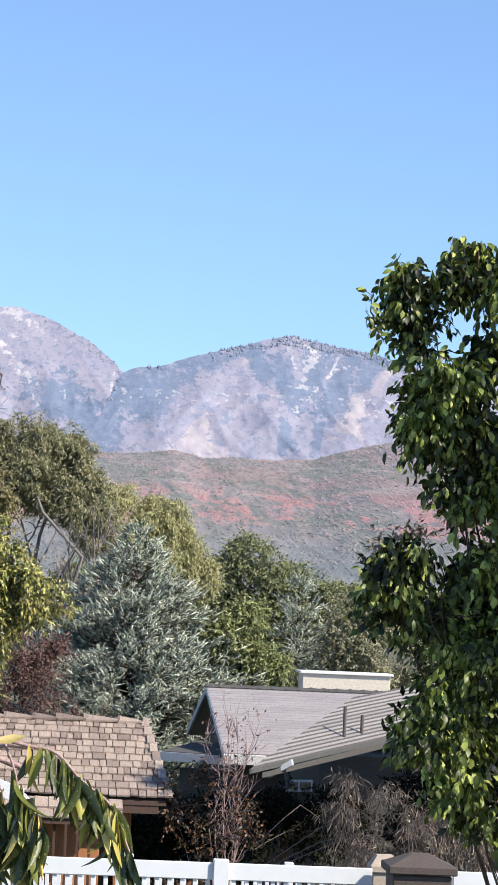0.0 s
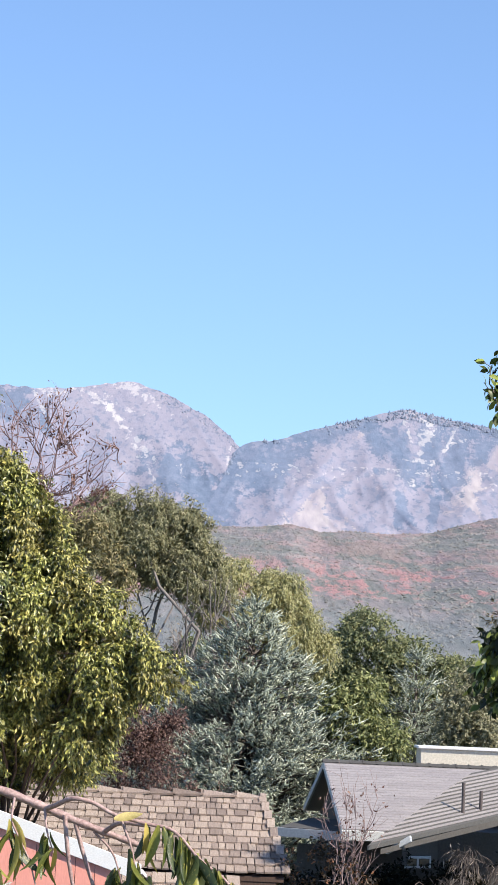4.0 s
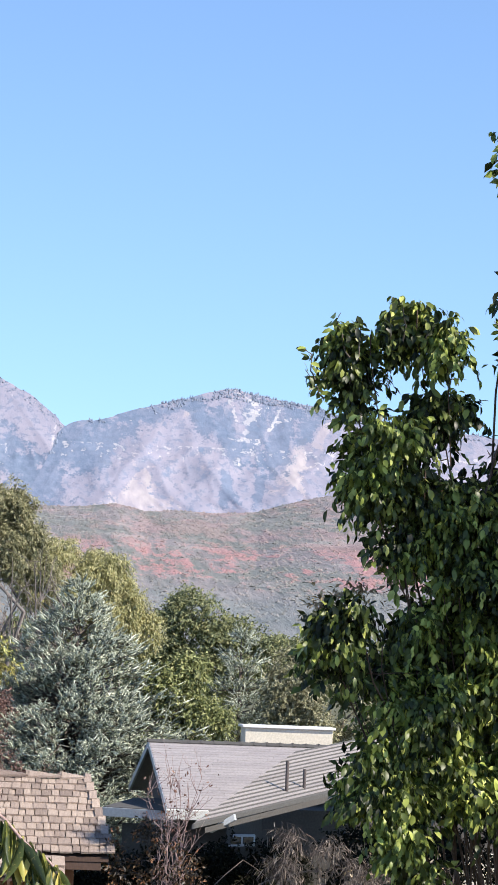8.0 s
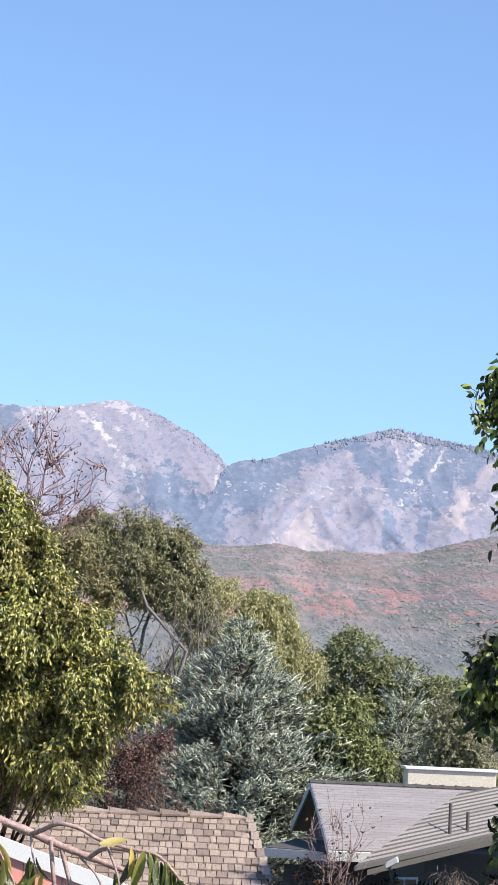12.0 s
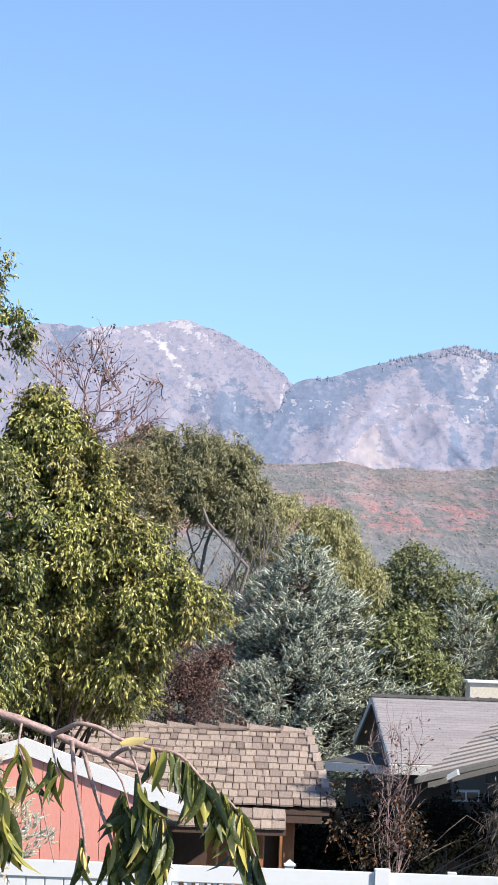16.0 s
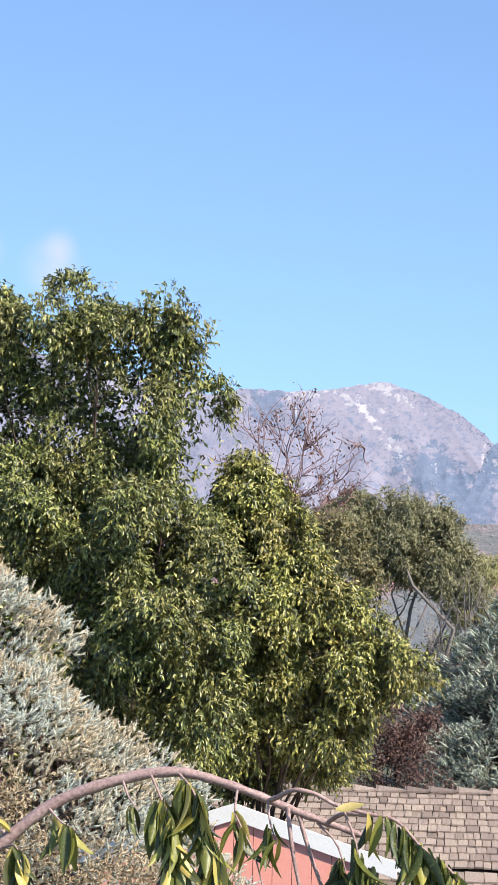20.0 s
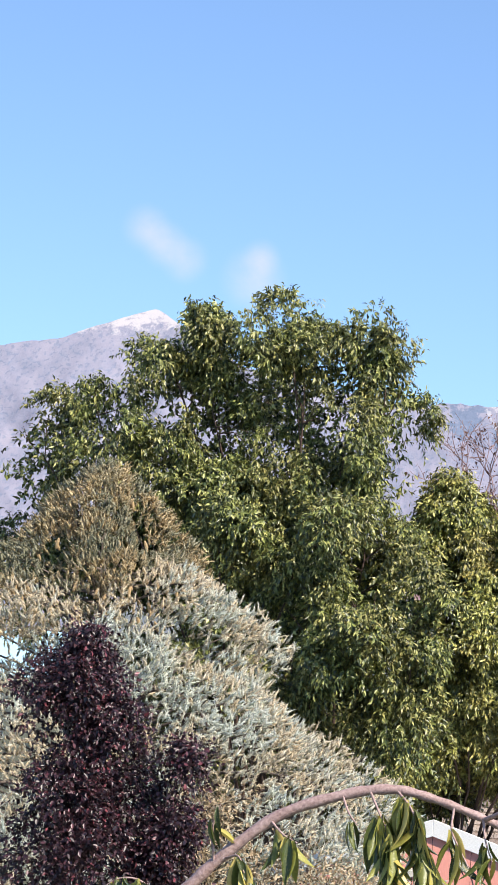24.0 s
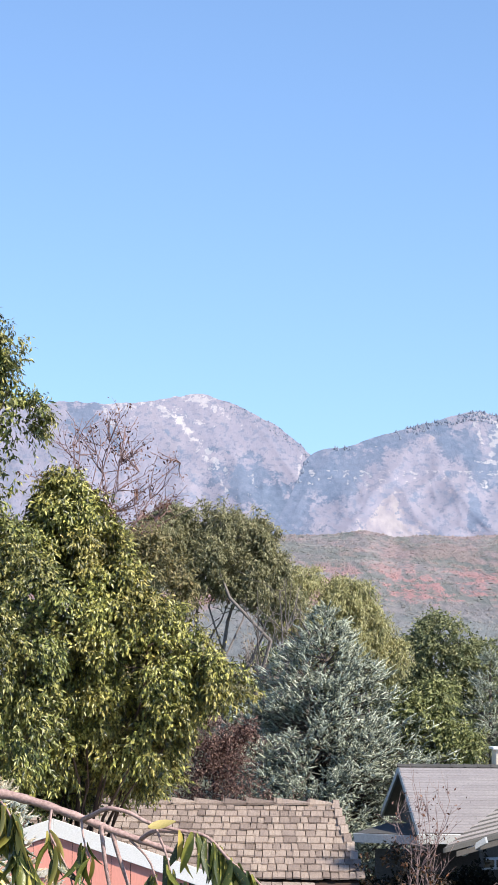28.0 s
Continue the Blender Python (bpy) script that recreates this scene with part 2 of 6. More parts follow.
M_PEACH = material("peach_leaf", peach_build, 0.32)
M_YELLOWLEAF = plain("yellowed_leaf", (0.62, 0.46, 0.14), (0.75, 0.6, 0.24), 30.0, 0.5, 0.001)
M_PLUM = leafy("purple_plum_leaves", [(0, (0.012, 0.005, 0.008)), (0.6, (0.036, 0.014, 0.02)), (0.92, (0.11, 0.045, 0.056)), (1, (0.24, 0.05, 0.065))], 0.4, 0.12)
M_SPRUCE = leafy("blue_spruce_needles", [(0, (0.06, 0.075, 0.055)), (0.5, (0.35, 0.39, 0.3)), (1, (0.76, 0.79, 0.65))], 0.75, 0.02)
M_SPRUCEPALE = leafy("silver_spruce_needles", [(0, (0.5, 0.56, 0.5)), (0.5, (0.82, 0.84, 0.74)), (1, (0.95, 0.95, 0.87))], 0.7, 0.42,
                     [(0, (0.48, 0.4, 0.27)), (0.25, (0.78, 0.7, 0.54)), (0.55, (0.88, 0.73, 0.51)), (1, (0.98, 0.87, 0.69))], 2.6)
M_OLDNEEDLE = leafy("olive_spruce_needles", [(0, (0.12, 0.12, 0.07)), (0.5, (0.27, 0.26, 0.16)), (1, (0.5, 0.47, 0.33))], 0.7, 0.2,
                    [(0, (0.25, 0.18, 0.09)), (0.5, (0.5, 0.38, 0.2)), (1, (0.85, 0.68, 0.42))], 3.2)
M_WILLOW = leafy("willow_leaves", [(0, (0.13, 0.13, 0.065)), (0.6, (0.31, 0.3, 0.15)), (1, (0.54, 0.5, 0.31))], 0.5, 0.35)
M_WILLOWY = leafy("yellowing_willow_leaves", [(0, (0.22, 0.22, 0.09)), (0.6, (0.46, 0.44, 0.19)), (1, (0.68, 0.62, 0.36))], 0.5, 0.35)
M_FAR = leafy("far_tree_leaves", [(0, (0.1, 0.12, 0.06)), (0.6, (0.24, 0.265, 0.12)), (1, (0.44, 0.43, 0.22))], 0.75, 0.3)
M_RUST = leafy("rust_brown_leaves", [(0, (0.07, 0.025, 0.02)), (0.5, (0.16, 0.07, 0.045)), (1, (0.32, 0.16, 0.09))], 0.5, 0.25)
M_MAROON = leafy("maroon_leaves", [(0, (0.05, 0.025, 0.022)), (0.6, (0.16, 0.085, 0.07)), (1, (0.34, 0.22, 0.18))], 0.8, 0.2)
M_SHRUB = leafy("dark_shrub_leaves", [(0, (0.015, 0.012, 0.008)), (0.6, (0.045, 0.03, 0.015)), (0.8, (0.14, 0.085, 0.03)), (1, (0.42, 0.18, 0.085))], 0.5, 0.2)
M_SHADE = leafy("shade_tree_leaves", [(0, (0.05, 0.07, 0.02)), (0.6, (0.12, 0.15, 0.04)), (1, (0.25, 0.28, 0.09))], 0.5, 0.2)
# near-black leaf colour holds the deep shade beside and under the house
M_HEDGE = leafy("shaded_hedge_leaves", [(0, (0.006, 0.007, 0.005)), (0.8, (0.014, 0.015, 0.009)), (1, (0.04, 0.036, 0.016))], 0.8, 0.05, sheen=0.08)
M_STRAW = leafy("dry_straw", [(0, (0.08, 0.065, 0.06)), (0.5, (0.14, 0.115, 0.1)), (0.85, (0.27, 0.22, 0.185)), (1, (0.45, 0.38, 0.31))], 0.8, 0.2, sheen=0.2)
M_CONE = plain("tan_cone_scales", (0.4, 0.26, 0.12), (0.55, 0.4, 0.22), 30.0, 0.8, 0.004)


def calc_of(nt, op, a, b=0.0):
    n = nt.nodes.new("ShaderNodeMath")
    n.operation = op
    for sock, v in zip(n.inputs, (a, b)):
        if isinstance(v, (int, float)):
            sock.default_value = v
        else:
            nt.links.new(v, sock)
    return n.outputs[0]


def patch_of(nt, flat, x0, z0, x1, z1, w0, w1, rag, ragged=0.85):
    """A ragged band from (x0, z0) down to (x1, z1), w0 wide at its top and w1 at its foot: 0 outside, 1 inside."""
    def calc(op, a, b=0.0, c=0.0):
        n = nt.nodes.new("ShaderNodeMath")
        n.operation = op
        for sock, v in zip(n.inputs, (a, b, c)):
            if isinstance(v, (int, float)):
                sock.default_value = v
            else:
                nt.links.new(v, sock)
        return n.outputs[0]
    t = calc("DIVIDE", calc("SUBTRACT", flat[1], z0), z1 - z0)
    mid = calc("MULTIPLY_ADD", t, x1 - x0, x0)
    wide = calc("MULTIPLY_ADD", t, w1 - w0, w0)
    off = calc("DIVIDE", calc("ABSOLUTE", calc("SUBTRACT", flat[0], mid)), wide)
    end = calc("MULTIPLY", calc("ABSOLUTE", calc("SUBTRACT", t, 0.5)), 2.0)
    d = calc("MAXIMUM", off, end)
    d = calc("ADD", d, calc("MULTIPLY", calc("SUBTRACT", rag, 0.5), ragged * 6))
    n = calc("SUBTRACT", 1.15, d)
    c = nt.nodes.new("ShaderNodeClamp")
    nt.links.new(calc("MULTIPLY", n, 4.0), c.inputs[0])
    return c.outputs[0]


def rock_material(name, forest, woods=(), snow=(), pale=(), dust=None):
    """Mountain side: limestone tinted lilac by painted distance haze, hazed blue-green conifer belts, pale scree and
    crags, snow in the gullies.
    """
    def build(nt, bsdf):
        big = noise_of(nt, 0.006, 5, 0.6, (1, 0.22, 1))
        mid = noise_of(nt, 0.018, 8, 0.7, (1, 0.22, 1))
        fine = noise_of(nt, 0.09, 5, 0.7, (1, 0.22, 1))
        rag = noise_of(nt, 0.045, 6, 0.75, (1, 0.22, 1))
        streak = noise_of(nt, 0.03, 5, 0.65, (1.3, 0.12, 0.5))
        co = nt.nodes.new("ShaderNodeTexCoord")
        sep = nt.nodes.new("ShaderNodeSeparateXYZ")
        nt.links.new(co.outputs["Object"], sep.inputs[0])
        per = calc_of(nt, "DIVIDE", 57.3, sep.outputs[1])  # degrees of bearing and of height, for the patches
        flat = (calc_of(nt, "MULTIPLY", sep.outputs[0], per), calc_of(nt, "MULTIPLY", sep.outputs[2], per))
        # rock and woods colours are paled and blued to hold distance haze
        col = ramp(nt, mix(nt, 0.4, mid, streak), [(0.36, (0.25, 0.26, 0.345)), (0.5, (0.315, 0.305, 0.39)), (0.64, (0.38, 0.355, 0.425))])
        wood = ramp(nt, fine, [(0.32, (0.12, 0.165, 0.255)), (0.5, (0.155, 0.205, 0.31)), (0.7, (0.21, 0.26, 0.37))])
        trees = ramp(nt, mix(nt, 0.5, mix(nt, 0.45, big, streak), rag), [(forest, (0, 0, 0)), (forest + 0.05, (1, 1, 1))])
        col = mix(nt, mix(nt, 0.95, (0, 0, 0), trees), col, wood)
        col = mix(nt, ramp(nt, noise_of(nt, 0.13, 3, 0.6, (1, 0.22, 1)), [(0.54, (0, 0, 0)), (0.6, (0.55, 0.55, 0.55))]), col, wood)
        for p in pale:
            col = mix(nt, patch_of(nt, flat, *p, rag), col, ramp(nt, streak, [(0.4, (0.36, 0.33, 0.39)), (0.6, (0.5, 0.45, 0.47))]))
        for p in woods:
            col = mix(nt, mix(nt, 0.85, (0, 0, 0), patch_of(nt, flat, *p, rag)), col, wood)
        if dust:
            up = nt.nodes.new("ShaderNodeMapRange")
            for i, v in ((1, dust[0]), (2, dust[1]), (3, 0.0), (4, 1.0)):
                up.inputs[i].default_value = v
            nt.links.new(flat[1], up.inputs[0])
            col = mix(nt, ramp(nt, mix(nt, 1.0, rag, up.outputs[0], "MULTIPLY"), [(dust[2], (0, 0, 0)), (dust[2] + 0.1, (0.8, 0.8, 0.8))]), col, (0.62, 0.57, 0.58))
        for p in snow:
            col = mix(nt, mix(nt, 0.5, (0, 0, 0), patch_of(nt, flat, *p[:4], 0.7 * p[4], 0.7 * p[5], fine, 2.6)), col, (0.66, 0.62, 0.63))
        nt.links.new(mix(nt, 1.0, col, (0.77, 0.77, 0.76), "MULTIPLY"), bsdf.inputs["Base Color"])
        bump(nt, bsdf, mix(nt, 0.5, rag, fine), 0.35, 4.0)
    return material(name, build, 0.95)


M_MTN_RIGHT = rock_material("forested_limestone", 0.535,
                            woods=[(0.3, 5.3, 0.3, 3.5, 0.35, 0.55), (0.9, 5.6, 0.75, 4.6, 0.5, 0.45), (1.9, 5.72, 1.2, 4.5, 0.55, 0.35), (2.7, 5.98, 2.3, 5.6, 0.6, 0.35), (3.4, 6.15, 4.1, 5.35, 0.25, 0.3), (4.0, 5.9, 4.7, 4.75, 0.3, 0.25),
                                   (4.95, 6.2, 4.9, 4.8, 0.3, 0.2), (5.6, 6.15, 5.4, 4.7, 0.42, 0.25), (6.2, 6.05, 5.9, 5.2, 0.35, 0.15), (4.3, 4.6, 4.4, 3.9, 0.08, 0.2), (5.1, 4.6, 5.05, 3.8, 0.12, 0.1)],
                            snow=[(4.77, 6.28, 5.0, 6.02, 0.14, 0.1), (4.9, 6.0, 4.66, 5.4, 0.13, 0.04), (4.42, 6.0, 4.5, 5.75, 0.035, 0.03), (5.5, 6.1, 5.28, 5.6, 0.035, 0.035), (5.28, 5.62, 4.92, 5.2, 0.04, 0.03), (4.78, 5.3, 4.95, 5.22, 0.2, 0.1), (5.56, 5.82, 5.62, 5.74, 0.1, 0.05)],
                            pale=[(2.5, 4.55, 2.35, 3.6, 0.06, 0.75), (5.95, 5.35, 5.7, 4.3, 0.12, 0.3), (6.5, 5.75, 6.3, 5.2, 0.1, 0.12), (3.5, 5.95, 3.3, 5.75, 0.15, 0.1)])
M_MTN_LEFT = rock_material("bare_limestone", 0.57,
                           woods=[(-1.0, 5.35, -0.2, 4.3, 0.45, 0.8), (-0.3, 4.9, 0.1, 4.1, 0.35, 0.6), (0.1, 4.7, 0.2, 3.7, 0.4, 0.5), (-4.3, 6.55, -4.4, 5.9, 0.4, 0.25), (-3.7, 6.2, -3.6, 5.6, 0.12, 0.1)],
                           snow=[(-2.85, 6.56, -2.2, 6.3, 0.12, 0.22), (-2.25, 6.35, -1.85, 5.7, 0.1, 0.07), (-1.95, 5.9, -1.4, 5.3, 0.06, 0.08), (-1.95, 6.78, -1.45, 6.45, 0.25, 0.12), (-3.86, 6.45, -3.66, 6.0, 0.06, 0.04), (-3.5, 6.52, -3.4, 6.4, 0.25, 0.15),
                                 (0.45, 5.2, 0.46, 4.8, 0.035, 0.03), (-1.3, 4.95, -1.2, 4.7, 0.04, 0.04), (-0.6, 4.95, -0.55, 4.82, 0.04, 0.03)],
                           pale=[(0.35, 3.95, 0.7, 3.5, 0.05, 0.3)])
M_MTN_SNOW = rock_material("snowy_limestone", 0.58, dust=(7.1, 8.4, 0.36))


def hill_build(nt, bsdf):
    co = nt.nodes.new("ShaderNodeTexCoord")
    sep = nt.nodes.new("ShaderNodeSeparateXYZ")
    nt.links.new(co.outputs["Object"], sep.inputs[0])
    spots = noise_of(nt, 0.13, 6, 0.72, (1, 0.09, 1))
    dots = noise_of(nt, 0.3, 4, 0.7, (1, 0.09, 1.4))
    belts = noise_of(nt, 0.016, 5, 0.6, (1, 0.07, 2.4))
    broad = noise_of(nt, 0.022, 5, 0.65, (1, 0.08, 2))
    strips = noise_of(nt, 0.03, 4, 0.6, (0.7, 0.05, 3.4))
    # slope tones greyed and pinked so the colour holds some distance haze
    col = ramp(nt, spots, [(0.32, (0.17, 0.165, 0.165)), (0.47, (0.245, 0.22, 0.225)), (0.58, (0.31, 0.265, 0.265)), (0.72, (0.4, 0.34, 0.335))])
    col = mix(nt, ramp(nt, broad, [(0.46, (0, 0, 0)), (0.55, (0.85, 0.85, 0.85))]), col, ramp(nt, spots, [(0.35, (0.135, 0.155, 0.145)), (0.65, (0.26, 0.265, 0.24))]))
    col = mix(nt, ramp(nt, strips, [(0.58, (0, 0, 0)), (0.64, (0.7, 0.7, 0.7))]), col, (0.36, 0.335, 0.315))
    red = ramp(nt, mix(nt, 0.55, spots, belts), [(0.485, (0, 0, 0)), (0.535, (1, 1, 1))])
    tall = calc_of(nt, "MULTIPLY", sep.outputs[2], calc_of(nt, "DIVIDE", 2300.0, sep.outputs[1]))
    belt = ramp(nt, calc_of(nt, "DIVIDE", tall, 200.0), [(0.4, (0.1, 0.1, 0.1)), (0.46, (1, 1, 1)), (0.57, (1, 1, 1)), (0.64, (0.3, 0.3, 0.3))])
    red = mix(nt, 1.0, red, belt, "MULTIPLY")
    col = mix(nt, mix(nt, 0.85, (0, 0, 0), red), col, ramp(nt, dots, [(0.35, (0.36, 0.19, 0.19)), (0.6, (0.56, 0.27, 0.26))]))
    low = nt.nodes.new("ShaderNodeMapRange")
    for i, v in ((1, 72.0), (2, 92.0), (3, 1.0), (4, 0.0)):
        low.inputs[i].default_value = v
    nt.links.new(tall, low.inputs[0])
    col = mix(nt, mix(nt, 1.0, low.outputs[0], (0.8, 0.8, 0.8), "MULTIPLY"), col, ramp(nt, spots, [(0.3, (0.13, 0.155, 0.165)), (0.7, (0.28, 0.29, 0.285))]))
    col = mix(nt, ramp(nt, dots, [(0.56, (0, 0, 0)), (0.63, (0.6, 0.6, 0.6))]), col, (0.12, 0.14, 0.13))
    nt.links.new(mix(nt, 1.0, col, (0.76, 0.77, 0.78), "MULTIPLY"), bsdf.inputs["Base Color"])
    bump(nt, bsdf, spots, 0.6, 4.0)


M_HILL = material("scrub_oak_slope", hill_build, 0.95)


def scrub_build(nt, bsdf):
    """Bushes: the slope's belts of red, each bush with a tone of its own."""
    hill_build(nt, bsdf)
    under = bsdf.inputs["Base Color"].links[0].from_socket
    geo = nt.nodes.new("ShaderNodeNewGeometry")
    own = ramp(nt, geo.outputs["Random Per Island"], [(0, (0.2, 0.2, 0.19)), (0.4, (0.27, 0.25, 0.235)), (0.75, (0.36, 0.31, 0.29)), (1, (0.46, 0.36, 0.33))])
    nt.links.new(mix(nt, 0.18, under, own), bsdf.inputs["Base Color"])


M_SCRUB = material("scrub_oak_leaves", scrub_build, 0.95)
# conifer green lightened toward blue, with distance haze in the colour
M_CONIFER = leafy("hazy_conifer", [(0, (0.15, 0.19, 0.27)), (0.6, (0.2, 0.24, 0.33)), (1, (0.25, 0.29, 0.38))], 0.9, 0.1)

# ---- builders ----
def mesh_object(name, verts, faces, mat, parent=None, label="", smooth=False):
    """One mesh object from arrays; faces all with the same number of corners, or a list."""
    me = bpy.data.meshes.new(name)
    if isinstance(verts, np.ndarray) and isinstance(faces, np.ndarray):
        n, k = faces.shape
        me.vertices.add(len(verts))
        me.vertices.foreach_set("co", np.ascontiguousarray(verts, np.float32).ravel())
        me.loops.add(n * k)
        me.loops.foreach_set("vertex_index", np.ascontiguousarray(faces, np.int32).ravel())
        me.polygons.add(n)
        me.polygons.foreach_set("loop_start", np.arange(0, n * k, k, dtype=np.int32))
        me.update(calc_edges=True)
    else:
        me.from_pydata([tuple(v) for v in verts], [], [tuple(f) for f in faces])
    if smooth:
        me.polygons.foreach_set("use_smooth", [True] * len(me.polygons))
    me.materials.append(mat)
    ob = new(name, me)
    if parent:
        ob.parent = parent
    if label:
        ob["label"] = label
    return ob


def part(name, bm, mat, parent=None, label=""):
    me = bpy.data.meshes.new(name)
    bm.to_mesh(me)
    bm.free()
    me.materials.append(mat)
    ob = new(name, me)
    if parent:
        ob.parent = parent
    if label:
        ob["label"] = label
    return ob


def share(ob, name, m, parent):
    """Another piece on the same mesh."""
    o = new(name, ob.data)
    o.parent = parent
    o.matrix_local = m
    return o


def thing(name, place, label, category, group="", kind=""):
    ob = new(name)
    ob.location = place
    ob.empty_display_size = 0.2
    return tagged(ob, label, category, group, kind)


def box(size, bevel=0.006, centre=(0, 0, 0)):
    bm = bmesh.new()
    bmesh.ops.create_cube(bm, size=1, matrix=Matrix.Translation(centre) @ Matrix.Diagonal((*size, 1)))
    if bevel:
        bmesh.ops.bevel(bm, geom=bm.edges[:], offset=bevel, segments=1, affect="EDGES")
    return bm


def prism(corners, depth, bevel=0.0):
    """A slab: the corners of its face, in order, and the way it is thick."""
    bm = bmesh.new()
    lo = [bm.verts.new(c) for c in corners]
    hi = [bm.verts.new(Vector(c) + Vector(depth)) for c in corners]
    bm.faces.new(lo)
    bm.faces.new(hi[::-1])
    for i in range(len(lo)):
        j = (i + 1) % len(lo)
        bm.faces.new((lo[i], hi[i], hi[j], lo[j]))
    bmesh.ops.recalc_face_normals(bm, faces=bm.faces)
    if bevel:
        bmesh.ops.bevel(bm, geom=bm.edges[:], offset=bevel, segments=1, affect="EDGES")
    return bm


def tube(points, radii, sides=7):
    """Verts and quads of a tapered round limb through the points."""
    pts = [Vector(p) for p in points]
    verts, faces = [], []
    for i, p in enumerate(pts):
        d = (pts[min(i + 1, len(pts) - 1)] - pts[max(i - 1, 0)]).normalized()
        a = d.orthogonal().normalized()
        if i and a.dot(last) < 0.99:
            a = (last - d * last.dot(d)).normalized()
        last, b = a, d.cross(a)
        for k in range(sides):
            w = 2 * math.pi * k / sides
            verts.append(p + (a * math.cos(w) + b * math.sin(w)) * radii[i])
        if i:
            o = (i - 1) * sides
            faces += [(o + k, o + (k + 1) % sides, o + sides + (k + 1) % sides, o + sides + k) for k in range(sides)]
    return verts, faces


def limbs(name, runs, mat, parent, sides=6, label=""):
    """Several limbs, each (points, radii), in one mesh."""
    V, Fs = [], []
    for pts, rad in runs:
        v, f = tube(pts, rad, sides)
        o = len(V)
        V += v
        Fs += [tuple(i + o for i in q) for q in f]
    return mesh_object(name, V, Fs, mat, parent, label, smooth=True)


def wander(rng, start, way, length, steps, bend, lift=0.0):
    """A crooked run of points."""
    p, d, out = Vector(start), Vector(way).normalized(), [Vector(start)]
    for _ in range(steps):
        d = (d + Vector(rng.normal(0, bend, 3)) + Vector((0, 0, lift))).normalized()
        p = p + d * (length / steps)
        out.append(p.copy())
    return out


def unit(a):
    return a / np.maximum(np.linalg.norm(a, axis=-1, keepdims=True), 1e-9)


def blades(base, way, face, length, width, kind):
    """Leaves as arrays: base points, directions, facing, lengths and widths. kind: 0 folded lozenge, 1 curled leaf of six faces."""
    n = len(base)
    way = unit(way)
    side = unit(np.cross(way, face))
    up = np.cross(side, way)
    L, Wd = length[:, None], width[:, None]
    if kind == 0:
        v = np.stack([base, base + way * L * 0.45 + side * Wd * 0.5 + up * Wd * 0.18, base + way * L - up * L * 0.06, base + way * L * 0.45 - side * Wd * 0.5 + up * Wd * 0.18], 1)
        f = np.array([[0, 1, 2], [0, 2, 3]])
        k = 4
    else:
        mid, end = base + way * L * 0.5 + up * L * 0.05, base + way * L * 0.97 - up * L * 0.1
        v = np.stack([base, base + way * L * 0.25 + side * Wd * 0.42 + up * Wd * 0.16, mid, base + way * L * 0.25 - side * Wd * 0.42 + up * Wd * 0.16,
                      base + way * L * 0.62 + side * Wd * 0.46 + up * Wd * 0.12, base + way * L * 0.62 - side * Wd * 0.46 + up * Wd * 0.12, end], 1)
        f = np.array([[0, 1, 2], [0, 2, 3], [1, 4, 2], [3, 2, 5], [4, 6, 2], [2, 6, 5]])
        k = 7
    faces = (np.arange(n)[:, None, None] * k + f[None]).reshape(-1, 3)
    return v.reshape(-1, 3), faces


def wobble(p, scale, seed):
    """Smooth noise about 0, from a few crossing waves."""
    r = np.random.RandomState(seed)
    out = np.zeros(len(p))
    for _ in range(7):
        k = r.normal(0, 1, 3) * scale
        out += np.sin(p @ k + r.uniform(0, 6.3))
    return out / 7


